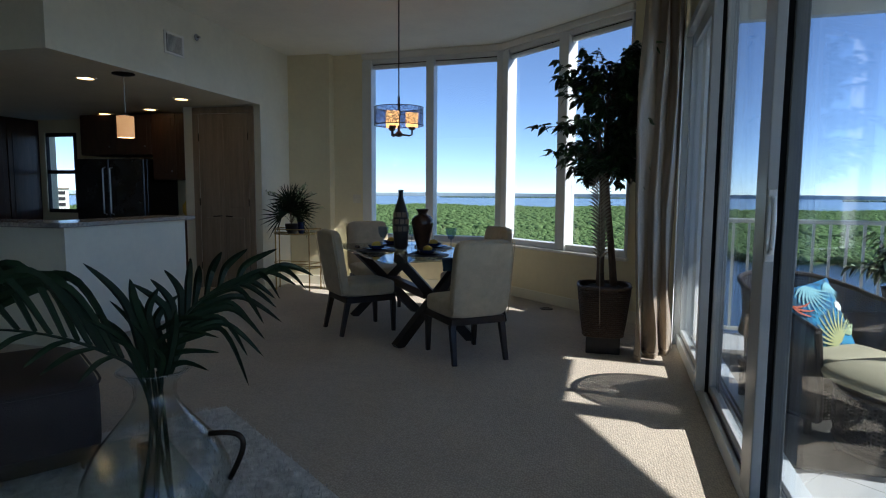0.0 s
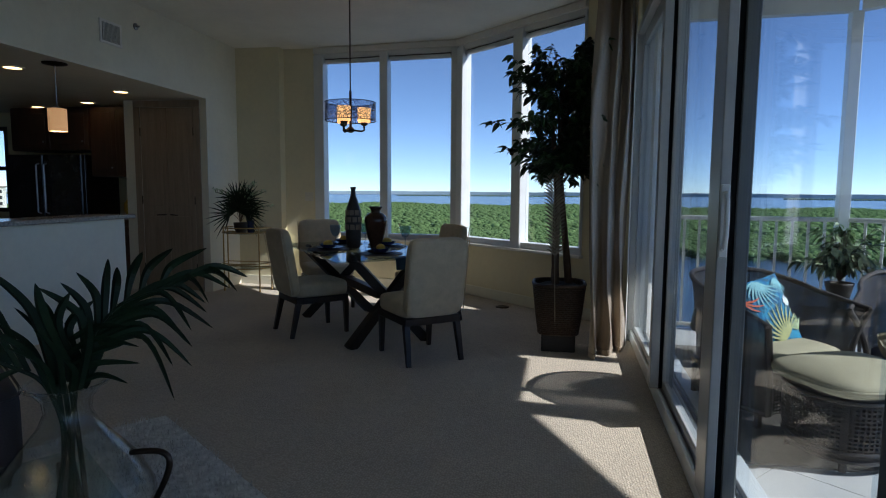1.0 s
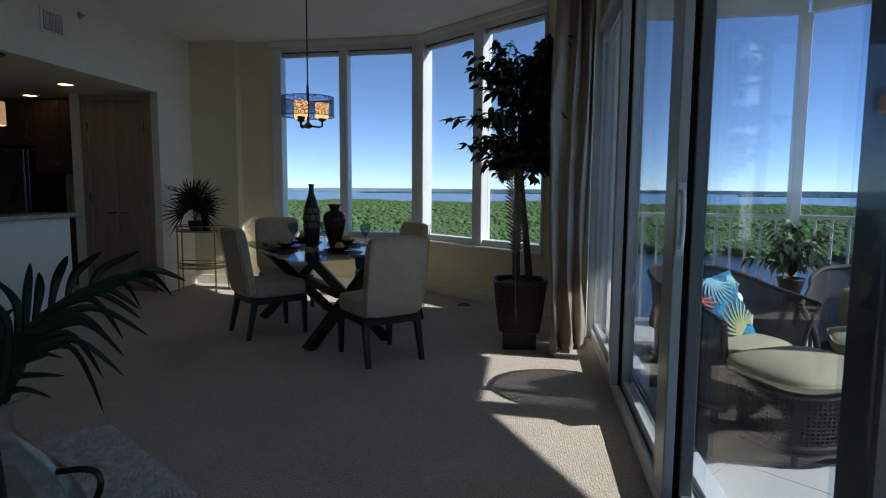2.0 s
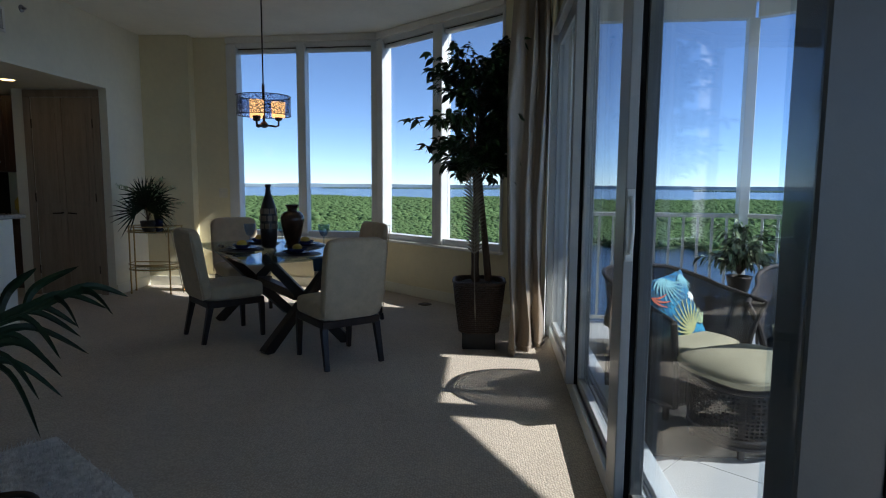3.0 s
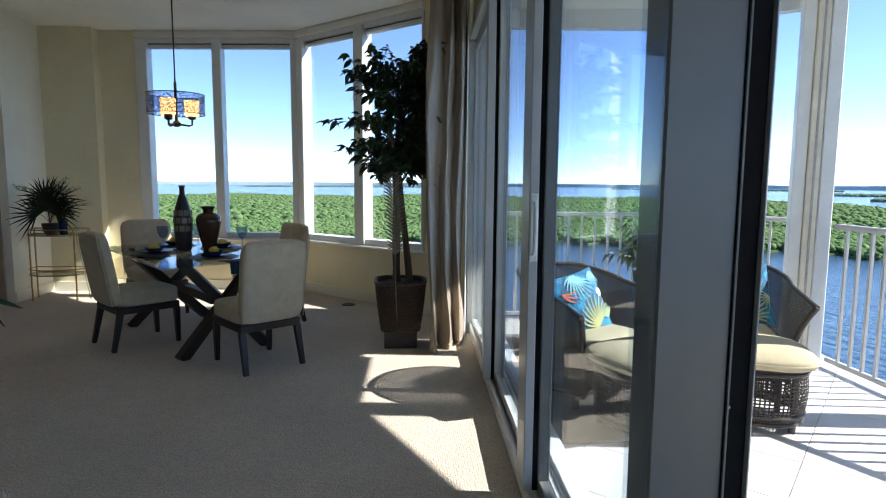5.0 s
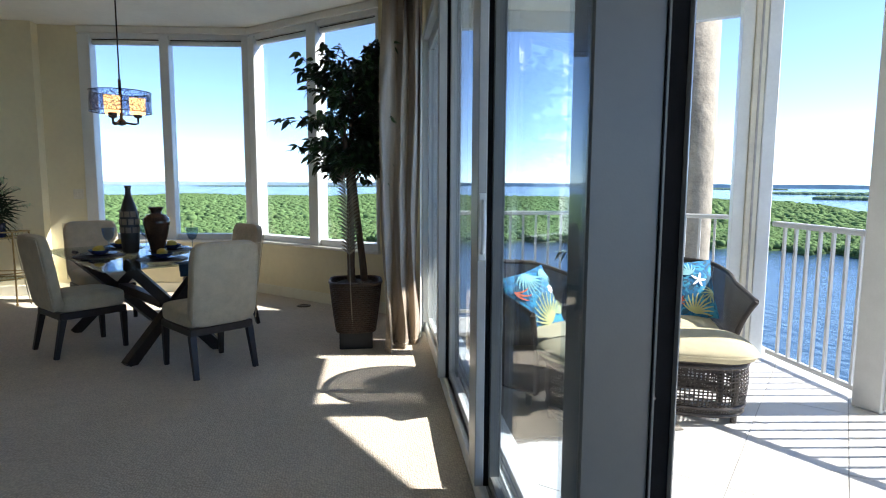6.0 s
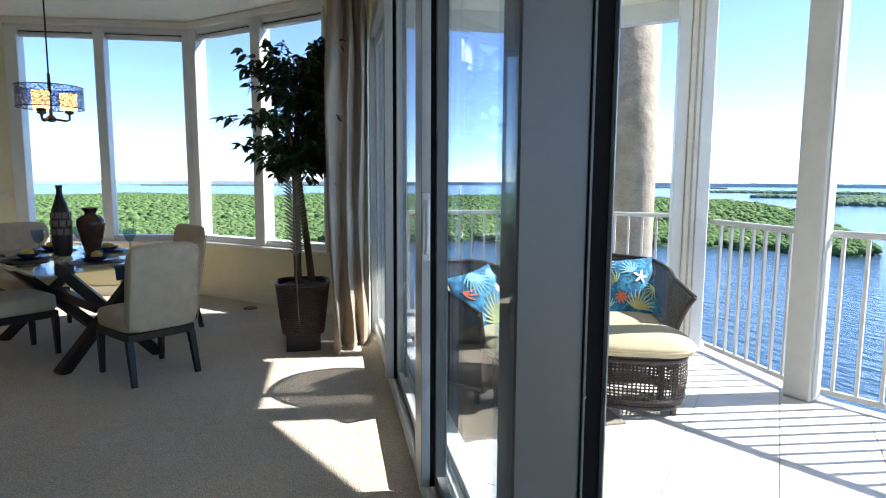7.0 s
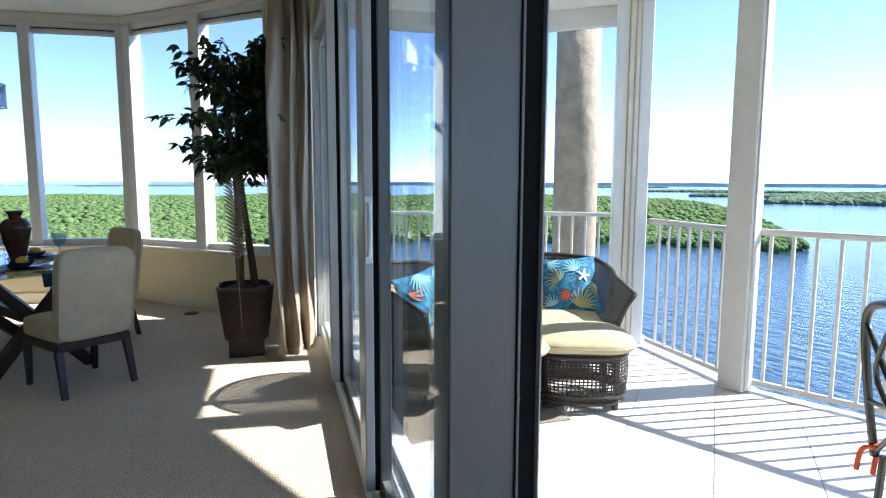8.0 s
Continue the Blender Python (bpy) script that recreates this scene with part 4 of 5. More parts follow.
d = part("drawer", box(-7.13, -5.97, 7.48, 7.548, 0.04, 0.705, 0.012), M_BLACKST, fg)
part("door_handle", tube([(-7.0, 7.48, 0.62), (-7.0, 7.43, 0.62), (-6.10, 7.43, 0.62), (-6.10, 7.48, 0.62)], 0.011, 8), M_STEEL, d, "steel bar handle")
ov = thing("glazed_jar", "yellow-green glazed jar on the kitchen worktop", "jar", Matrix.Translation((-5.42, 7.75, 0.911)))
part("body", lathe([(0.07, 0), (0.12, 0.08), (0.12, 0.18), (0.06, 0.26), (0.07, 0.28), (0.05, 0.27)], 24), M_YELLOW, ov, smooth=True)
wk = thing("window_3", "narrow white sash window in the kitchen wall", "window", Matrix.Translation((-8.15, 8.25, 0)), kind="structure")
for x0, x1, z0, z1 in ((-0.31, -0.26, 0.93, 2.2), (0.26, 0.31, 0.93, 2.2), (-0.26, 0.26, 0.93, 0.99), (-0.26, 0.26, 2.14, 2.2), (-0.26, 0.26, 1.55, 1.61)):
    part("window_frame", box(x0, x1, -0.03, 0.03, z0, z1, 0.004), M_DARK, wk)
part("pane", box(-0.26, 0.26, -0.004, 0.004, 0.99, 2.14), M_PANE, wk)
# Cabinet row added to keep this end of the kitchen dark.
tc = thing("tall_cabinet", "tall dark cherry wood cabinet, added to darken the kitchen end", "cabinet")
part("body", box(-9.0, -8.52, 5.4, 8.19, 0.0, 2.39), M_CAB, tc)
for k in range(5):
    d = part("door", box(-8.518, -8.50, 5.42 + 0.553 * k, 5.95 + 0.553 * k, 0.1, 2.36, 0.003), M_CAB, tc)
    part("panel", box(-8.502, -8.492, 5.49 + 0.553 * k, 5.88 + 0.553 * k, 0.2, 2.26, 0.004), M_CAB, d)
for x, y in DOWNLIGHTS:
    dl = thing("downlight", "lit round recessed ceiling downlight in the kitchen", "downlight", Matrix.Translation((x, y, 2.4)), group="kitchen downlights")
    part("trim_ring", lathe([(0.10, -0.0005), (0.10, -0.008), (0.075, -0.010), (0.075, -0.0005)], 32, cap=False), M_TRIM, dl)
    part("lens", lathe([(0.074, -0.006), (0.074, -0.003)], 28), M_DOWN, dl, "glowing warm lens")
pl = thing("pendant_lamp", "lit mesh-drum pendant lamp hung over the bar", "pendant lamp", Matrix.Translation((PENDANT[0], PENDANT[1], 0)))
part("canopy", lathe([(0.10, 2.399), (0.10, 2.388), (0.03, 2.374)], 32), M_BRONZE, pl)
part("cord", rod((0, 0, 2.01), (0, 0, 2.38), 0.004, seg=6), M_STEEL, pl)
part("shade", lathe([(0.075, 1.80), (0.075, 2.00), (0.072, 2.00), (0.072, 1.80), (0.075, 1.80)], 32, cap=False), M_BULBDIM, pl, "glowing amber mesh shade", smooth=True)
part("diffuser", lathe([(0.07, 1.802), (0.07, 1.806)], 24), M_DOWN, pl)
part("cap", lathe([(0.075, 2.00), (0.03, 2.01), (0.008, 2.03)], 24), M_STEEL, pl)
# ---- living area ----
RO = Vector((-1.98, 3.37, 0))
RUG = Matrix.Translation(RO) @ Matrix.Rotation(math.atan2(-0.606, 0.795), 4, "Z")
rug = thing("shag_rug", "grey and white shag rug on the carpet", "rug", RUG)
part("backing", box(0, 2.3, -2.6, 0, 0.001, 0.018, 0.004), M_SHAG, rug)
random.seed(21)
tufts = bmesh.new()
for i in range(9000):
    x, y = random.uniform(-0.01, 2.31), -abs(random.triangular(-0.02, 2.2, 0.1))
    b = Vector((x, y, 0.016))
    d = Vector((random.uniform(-0.6, 0.6), random.uniform(-0.5, 0.7), 1)).normalized()
    s = Vector((d.y, -d.x, 0)).normalized() * 0.0035
    h = random.uniform(0.022, 0.042)
    tufts.faces.new((tufts.verts.new(b - s), tufts.verts.new(b + s), tufts.verts.new(b + d * h + jitter(0.006))))
tagged(part("nap", tufts, M_SHAG, rug), kind="stuff")
ctb = thing("coffee_table", "glass-topped coffee table standing on the shag rug", "table", Matrix.Translation((-1.42, 2.13, 0)) @ Matrix.Rotation(math.atan2(-0.606, 0.795), 4, "Z"))
part("tabletop", box(0, 1.25, -0.78, 0, 0.408, 0.42, 0.004), M_COFFEE, ctb, "clear glass top")
for x in (0.07, 1.18):
    for y in (-0.71, -0.07):
        part("leg", box(x - 0.025, x + 0.025, y - 0.025, y + 0.025, 0.03, 0.408, 0.004), M_BRONZE, ctb)
part("shelf", box(0.05, 1.20, -0.73, -0.05, 0.13, 0.15, 0.004), M_BRONZE, ctb, "dark lower shelf")
ot = thing("leather_ottoman", "dark brown leather ottoman beside the coffee table", "ottoman", Matrix.Translation((-2.57, 2.47, 0)) @ Matrix.Rotation(radians(-37), 4, "Z"))
part("body", pad(0.82, 0.72, 0.42, 0.012, 12, Matrix.Translation((0, 0, 0.255))), M_LEATHER, ot, smooth=True)
part("welt", tube([(*rounded(k / 60, 0.825, 0.725, 7), 0.42) for k in range(60)], 0.006, 6, closed=True), M_LEATHER, ot)
for x in (-0.33, 0.33):
    for y in (-0.28, 0.28):
        part("foot", rod((x, y, 0.015), (x, y, 0.07), 0.02, 0.028), M_WOOD, ot)
VX, VY, VZ = -1.03, 1.64, 0.421
gv = thing("glass_vase", "large clear glass jug vase with a dark loop handle", "vase", Matrix.Translation((VX, VY, VZ)))
prof = [(0.12, 0.0), (0.175, 0.02), (0.195, 0.07), (0.188, 0.12), (0.155, 0.19), (0.105, 0.25), (0.066, 0.30), (0.052, 0.335), (0.056, 0.365), (0.078, 0.395), (0.092, 0.405)]
part("body", lathe(prof + [(r - 0.005, z + 0.002) for r, z in prof[::-1]], 40, cap=False), M_VASEGLASS, gv, smooth=True)
CAM_R, CAM_F = Vector((0.97, 0.24, 0)), Vector((-0.24, 0.97, 0))


def spread(a, b, z):
    """A place by the vase, fitted to the camera's view: a right, b deeper, z up."""
    return CAM_R * a + CAM_F * b + Vector((0, 0, z))


part("handle", tube([spread(0.135 + 0.065 * math.sin(math.pi * t) + 0.055 * t, 0.02, 0.215 - 0.13 * t + 0.05 * math.sin(math.pi * t)) for t in (k / 20 for k in range(21))], 0.008, 8), M_BRONZE, gv, "dark twisted loop handle", smooth=True)
part("lip", tube([(0.0925 * math.cos(2 * math.pi * k / 40), 0.0925 * math.sin(2 * math.pi * k / 40), 0.405) for k in range(40)], 0.004, 6, closed=True), M_VASEGLASS, gv, smooth=True)
fp = thing("palm_fronds", "dark green palm fronds standing in a glass vase", "plant", Matrix.Translation((VX, VY, VZ)))
random.seed(12)
stems, blades = bmesh.new(), bmesh.new()


def blade(p, mid, tip, width):
    """A long ribbon leaf that bends from p over mid to its pointed tip, broad side to the camera."""
    pts = curve_pts((p, mid, tip), 7)
    n = len(pts) - 1
    rows = []
    for i, q in enumerate(pts):
        ax = (pts[min(i + 1, n)] - pts[max(i - 1, 0)]).normalized()
        side = ax.cross(CAM_F + Vector((0.2, 0, 0.35))).normalized()
        w = width * (0.35 + 0.65 * math.sin(math.pi * min(1.0, 0.12 + 0.62 * i / n))) * (1 - (i / n) ** 5)
        lift = CAM_F * (0.3 * w)
        rows.append([blades.verts.new(q - side * w / 2 + lift), blades.verts.new(q), blades.verts.new(q + side * w / 2 + lift)])
    for a, b in zip(rows, rows[1:]):
        blades.faces.new((a[0], a[1], b[1], b[0]))
        blades.faces.new((a[1], a[2], b[2], b[1]))


def rachis(points):
    pts = curve_pts([spread(*p) for p in points], 12)
    tube(pts, 0.007, 6, stems, taper=0.002)
    return pts


def along(pts, f):
    return pts[min(len(pts) - 1, int(f * (len(pts) - 1)))]


# low frond that sweeps to the kitchen side: long blades arch over it, short ones hang below
r1 = rachis(((0.03, 0, 0.04), (-0.03, 0, 0.36), (-0.12, -0.02, 0.455), (-0.30, -0.06, 0.52), (-0.56, -0.12, 0.54)))
for i in range(15):
    f = i / 14
    p = along(r1, 0.42 + 0.56 * f)
    ln = 0.42 * (1 - 0.30 * f) * random.uniform(0.9, 1.1)
    rise = 0.21 * (1 - 0.45 * f) * random.uniform(0.85, 1.15)
    dep = random.uniform(-0.10, 0.14)
    blade(p, p + spread(-0.36 * ln, 0.4 * dep, rise), p + spread(-ln, dep, rise * 0.62 - 0.04 * random.random()), 0.034)
for i in range(6):
    p = along(r1, 0.46 + 0.09 * i)
    ln = random.uniform(0.07, 0.13)
    blade(p, p + spread(-0.5 * ln, -0.02, -0.015), p + spread(-ln, -0.05, -0.06), 0.016)
# upright blades in the middle
for i, a in enumerate((-0.15, -0.11, -0.07, -0.03, 0.02, 0.05)):
    p = spread(-0.03 + 0.012 * i, 0.01 * i, 0.40)
    top = (0.70, 0.62, 0.60, 0.66, 0.63, 0.60)[i]
    blade(p, spread(0.25 * a - 0.02, 0.03 * (i % 3) - 0.03, 0.42 + 0.55 * (top - 0.40)), spread(a, 0.05 * (i % 3) - 0.05, top), 0.034 if i in (0, 3) else 0.026)
# tall frond that rises and arches to the dining side
r2 = rachis(((-0.01, 0, 0.04), (0.02, 0, 0.38), (0.05, 0.02, 0.50), (0.12, 0.04, 0.59), (0.24, 0.07, 0.635)))
for i in range(13):
    f = i / 12
    p = along(r2, 0.40 + 0.58 * f)
    ln = 0.24 * (1 - 0.25 * f) * random.uniform(0.88, 1.12)
    fall = 0.02 + 0.10 * (1 - f) * random.uniform(0.6, 1.2)
    blade(p, p + spread(0.55 * ln, 0.03, 0.045), p + spread(ln, random.uniform(-0.06, 0.10), 0.03 - fall), 0.022)
for i in range(8):
    f = i / 7
    p = along(r2, 0.42 + 0.50 * f)
    ln = (0.17 - 0.07 * f) * random.uniform(0.85, 1.1)
    blade(p, p + spread(-0.02 + 0.04 * f, 0.02, 0.55 * ln), p + spread(-0.09 + 0.20 * f, random.uniform(-0.04, 0.06), ln), 0.032 - 0.012 * f)
# dense short blades round the rim
for i in range(14):
    a = 2 * math.pi * i / 14
    p = spread(0.04 * math.cos(a), 0.04 * math.sin(a), 0.39)
    r, top = random.uniform(0.05, 0.11), random.uniform(0.10, 0.20)
    blade(p, p + spread(0.4 * r * math.cos(a), 0.4 * r * math.sin(a), 0.6 * top), p + spread(r * math.cos(a) - 0.03, r * math.sin(a), top), 0.024)
# short side shoots at the rim
for i in range(5):
    p = spread(0.01, 0, 0.39 + 0.03 * i)
    blade(p, p + spread(0.07, -0.01, 0.035), p + spread(0.15 + 0.03 * (i % 2), -0.03, 0.02 + 0.02 * (i % 3)), 0.018)
for k in range(3):
    tube(curve_pts([spread(-0.04 + 0.03 * k, 0.03 * k - 0.03, 0.02), spread(-0.02 + 0.02 * k, 0.01, 0.22), spread(-0.02 + 0.015 * k, 0, 0.40)], 6), 0.006, 6, stems)
tagged(part("stalk", stems, M_PALM, fp), kind="stuff")
tagged(part("foliage", blades, M_PALM, fp), kind="stuff")


# ---- balcony furniture ----
def lattice(fn, nu, nv, thick, closed=False):
    """A woven open mesh over a surface."""
    bm = sheet(fn, nu, nv, closed=closed)
    bmesh.ops.wireframe(bm, faces=bm.faces[:], thickness=thick, use_replace=True, use_even_offset=False, use_boundary=True)
    return bm


def wicker_ottoman(m):
    o = thing("wicker_ottoman", "dark woven wicker ottoman with a butter-yellow cushion", "ottoman", m, group="balcony ottomans")

    def skin(v0, v1):
        def at(u, v):
            f = v0 + (v1 - v0) * v
            x, y = rounded(u, 0.50 + 0.085 * math.sin(math.pi * (0.25 + 0.6 * (1 - f))), 0.43 + 0.075 * math.sin(math.pi * (0.25 + 0.6 * (1 - f))), 2.6)
            return Vector((x, y, 0.055 + 0.315 * f))
        return at
    part("woven_skirt", lattice(skin(0.14, 0.90), 80, 12, 0.0125, True), M_WICKER, o)
    part("lower_band", lattice(skin(0.0, 0.14), 120, 4, 0.0135, True), M_WICKER, o)
    part("upper_band", lattice(skin(0.90, 1.0), 120, 3, 0.0135, True), M_WICKER, o)
    part("inner_frame", lathe([(0.19, 0.33), (0.20, 0.37), (0.01, 0.37)], 24), M_WICKER, o)
    for v in (0.0, 0.14, 0.90, 1.0):
        part("rim", tube([skin(0, 1)(k / 48, v) for k in range(48)], 0.011, 6, closed=True), M_WICKER, o)
    for x in (-0.20, 0.20):
        for y in (-0.16, 0.16):
            part("leg", rod((x, y, 0.0), (x, y, 0.34), 0.017), M_WICKER, o)
    cu = part("cushion", pad(0.64, 0.56, 0.075, 0.034, 14, Matrix.Translation((0, 0, 0.405)), k=3.4), M_CUSHION, o, smooth=True)
    part("piping", tube([(*rounded(k / 60, 0.64, 0.56, 3.4), 0.405) for k in range(60)], 0.006, 6, closed=True), M_CUSHION, cu)
    return o


def pillow_material():
    """Blue tropical print: pale and yellow-green frond shapes and coral spots on blue."""
    m = mat("tropical_print_cloth", (0.02, 0.16, 0.34), 0.85, vary=0.15, scale=15, bump=0.2, bscale=400)
    t = m.node_tree
    b = t.nodes["Principled BSDF"]
    co = t.nodes.new("ShaderNodeTexCoord").outputs["Object"]
    col = b.inputs["Base Color"].links[0].from_socket
    for k, (color, scale, lo, kind) in enumerate((((0.05, 0.30, 0.48), 9, 0.62, "N"), ((0.03, 0.10, 0.16), 12, 0.66, "N"))):
        mp = t.nodes.new("ShaderNodeMapping")
        mp.inputs["Location"].default_value = (3.1 * k, 1.7 * k, 0.9 * k)
        n = t.nodes.new("ShaderNodeTexNoise")
        n.inputs["Scale"].default_value, n.inputs["Detail"].default_value, n.inputs["Distortion"].default_value = scale, 1.0, 2.5
        st = t.nodes.new("ShaderNodeMapRange")
        st.inputs["From Min"].default_value, st.inputs["From Max"].default_value = lo - 0.1, lo - 0.08
        mx = t.nodes.new("ShaderNodeMixRGB")
        mx.inputs[2].default_value = (*color, 1)
        t.links.new(co, mp.inputs[0])
        t.links.new(mp.outputs[0], n.inputs["Vector"])
        t.links.new(n.outputs["Fac"], st.inputs[0])
        t.links.new(st.outputs[0], mx.inputs[0])
        t.links.new(col, mx.inputs[1])
        col = mx.outputs[0]
    t.links.new(col, b.inputs["Base Color"])
    return m


M_PRINT = pillow_material()
M_FROND = mat("print_yellow_green", (0.50, 0.50, 0.22), 0.85, scale=20)
M_AQUA = mat("print_aqua", (0.26, 0.52, 0.55), 0.85, scale=20)
M_CORAL = mat("print_coral", (0.60, 0.14, 0.07), 0.85, scale=20)
M_FOAM = mat("print_white", (0.80, 0.82, 0.78), 0.85, scale=20)


def throw_pillow(m, star):
    p = thing("throw_pillow", "blue tropical print throw pillow with coral and frond motifs" if not star else "blue tropical print throw pillow with a white starfish motif", "pillow", m, group="balcony pillows")

    def swell(x, y):
        return 0.072 * max(0.0, (1 - (x / 0.235) ** 2) * (1 - (y / 0.235) ** 2)) ** 0.55

    for s in (-1, 1):
        part("cover", sheet(lambda u, v: Vector(((u - 0.5) * 0.44 * (1 - 0.07 * (1 - (2 * v - 1) ** 2)), (v - 0.5) * 0.44 * (1 - 0.07 * (1 - (2 * u - 1) ** 2)), s * swell((u - 0.5) * 0.46, (v - 0.5) * 0.46))), 20, 20), M_PRINT, p, smooth=True)

    def motif(cx, cy, a0, a1, n, r, width, material, curl=0.0):
        bm = bmesh.new()
        for i in range(n):
            a = radians(a0 + (a1 - a0) * i / max(1, n - 1))
            rr = r * (0.75 + 0.25 * math.sin(math.pi * (i + 0.5) / n))
            rows = []
            for j in range(7):
                f = j / 6
                ang = a + curl * f
                x, y = cx + rr * f * math.cos(ang), cy + rr * f * math.sin(ang)
                w = width * (0.35 + 0.9 * math.sin(math.pi * (0.1 + 0.85 * f)))
                nx, ny = -math.sin(ang) * w / 2, math.cos(ang) * w / 2
                rows.append([bm.verts.new((x + q * nx, y + q * ny, swell(min(0.2, max(-0.2, x + q * nx)), min(0.2, max(-0.2, y + q * ny))) + 0.0035)) for q in (-1, 1)])
            for p0, p1 in zip(rows, rows[1:]):
                bm.faces.new((p0[0], p0[1], p1[1], p1[0]))
        tagged(part("motif", bm, material, p), kind="stuff")
    if star:
        motif(0.10, 0.06, 0, 288, 5, 0.060, 0.015, M_FOAM)
        motif(0.03, 0.10, 20, 160, 8, 0.10, 0.010, M_AQUA, 0.4)
        motif(-0.10, 0.03, 30, 210, 10, 0.11, 0.009, M_PALE, 0.5)
        motif(0.05, -0.18, 5, 155, 11, 0.15, 0.010, M_FROND, -0.3)
        motif(-0.06, -0.08, 0, 320, 9, 0.055, 0.012, M_CORAL, 0.7)
        motif(-0.17, -0.15, 20, 160, 8, 0.09, 0.008, M_AQUA, 0.3)
        motif(-0.15, 0.19, 250, 350, 6, 0.09, 0.009, M_AQUA, 0.3)
        motif(0.19, -0.04, 120, 250, 7, 0.09, 0.008, M_PALE, 0.3)
    else:
        motif(0.07, -0.16, 55, 205, 12, 0.20, 0.011, M_FROND, -0.45)
        motif(0.0, 0.19, 170, 310, 11, 0.17, 0.011, M_AQUA, 0.5)
        motif(-0.17, 0.10, 285, 330, 3, 0.13, 0.010, M_CORAL, 0.5)
        motif(0.15, 0.04, 0, 320, 8, 0.036, 0.013, M_FOAM)
        motif(-0.13, -0.15, 20, 160, 9, 0.09, 0.009, M_AQUA, 0.3)
        motif(0.17, -0.14, 40, 150, 7, 0.10, 0.009, M_PALE, 0.2)
        motif(0.17, 0.19, 190, 280, 7, 0.11, 0.010, M_AQUA, 0.3)


def wicker_chair(m):
    c = thing("wicker_armchair", "dark woven wicker tub armchair with butter-yellow cushions", "armchair", m, group="balcony armchairs")

    def shell(u, v):
        k = 2 * u - 1
        if abs(k) < 0.62:
            a = k / 0.62 * math.pi / 2
            x, y, f = 0.37 * math.sin(a), -0.34 * math.cos(a), abs(k)
        else:
            f = abs(k)
            x, y = math.copysign(0.37, k), 0.30 * (f - 0.62) / 0.38
        top = 0.80 - 0.06 * f - 0.13 * max(0.0, f - 0.35) / 0.65
        lean = 0.055 * v * v
        tip = 0.07 * v ** 3 * max(0.0, f - 0.7) / 0.3
        n = Vector((x, y, 0)).normalized() if f < 0.62 else Vector((math.copysign(1, k), 0, 0))
        return Vector((x, y, 0.10 + (top - 0.10) * v)) + n * (lean + tip) + Vector((0, tip * 0.7, 0))
    part("woven_shell", lattice(shell, 132, 40, 0.0142), M_WICKER, c)
    part("rolled_rim", tube([shell(k / 60, 1.0) for k in range(61)], 0.015, 8), M_WICKER, c)
    part("base_rim", tube([shell(k / 60, 0.0) for k in range(61)], 0.014, 6), M_WICKER, c)
    for u in (0.0, 1.0):
        part("front_edge", tube([shell(u, k / 12) for k in range(13)], 0.018, 8), M_WICKER, c)
    part("seat_deck", pad(0.66, 0.62, 0.05, 0.0, 6, Matrix.Translation((0, 0.02, 0.27))), M_WICKER, c)
    part("apron", lattice(lambda u, v: Vector((-0.36 + 0.72 * u, 0.29 + 0.05 * math.sin(math.pi * u), 0.10 + 0.19 * v)), 36, 10, 0.012), M_WICKER, c)
    for x, y in ((-0.33, 0.22), (0.33, 0.22), (-0.25, -0.26), (0.25, -0.26)):
        part("leg", rod((x, y, 0.0), (x, y, 0.29), 0.02), M_WICKER, c)
    cu = part("seat_cushion", pad(0.61, 0.60, 0.10, 0.022, 12, Matrix.Translation((0, 0.04, 0.355)), k=5), M_CUSHION, c, smooth=True)
    part("piping", tube([(x, y + 0.04, 0.385) for x, y in (rounded(k / 60, 0.61, 0.60, 5) for k in range(60))], 0.006, 6, closed=True), M_CUSHION, cu)
    part("back_cushion", pad(0.46, 0.26, 0.08, 0.02, 10, Matrix.Translation((0, -0.28, 0.53)) @ Matrix.Rotation(radians(76), 4, "X")), M_CUSHION, c, smooth=True)
    return c


org = thing("outdoor_rug", "grey-brown woven outdoor rug under the wicker chairs", "rug", Matrix.Translation((1.08, 3.37, 0.001)))
part("weave", box(0, 0.98, 0, 2.25, 0, 0.009, 0.003), M_OUTRUG, org)
part("binding", box(0, 0.98, -0.012, -0.001, 0, 0.010, 0.003), M_OUTRUG, org)
RUG_TOP = 0.010
A1 = facing(1.42, 4.20, 0.62, -0.78, RUG_TOP)
A2 = facing(2.49, 4.37, -0.36, -0.93)
wicker_chair(A1)
wicker_chair(A2)
wicker_ottoman(facing(1.625, 3.56, 0.4, -0.92, RUG_TOP))
wicker_ottoman(facing(2.265, 3.66, -0.36, -0.93) @ Matrix.Diagonal((1.06, 1.06, 1.0, 1)))
throw_pillow(pose(1.42, 4.19, 0.575, 66, 0, 30) @ Matrix.Rotation(radians(8), 4, "Z"), False)
throw_pillow(pose(2.63, 4.41, 0.59, 68, 0, -16) @ Matrix.Rotation(radians(5), 4, "Z"), True)

st = thing("plant_stand", "small round glass side table with dark legs", "side table", Matrix.Translation((2.24, 5.12, 0)))
part("top", lathe([(0.27, 0.49), (0.275, 0.496), (0.27, 0.502)], 36), M_CLEAR, st, "round glass top")
part("hoop", tube([(0.26 * math.cos(2 * math.pi * k / 40), 0.26 * math.sin(2 * math.pi * k / 40), 0.478) for k in range(40)], 0.010, 6, closed=True), M_WICKER, st)
for k in range(3):
    a = 2 * math.pi * k / 3 + 0.4
    part("leg", rod((0.24 * math.cos(a), 0.24 * math.sin(a), 0.0), (0.20 * math.cos(a), 0.20 * math.sin(a), 0.48), 0.014), M_WICKER, st)
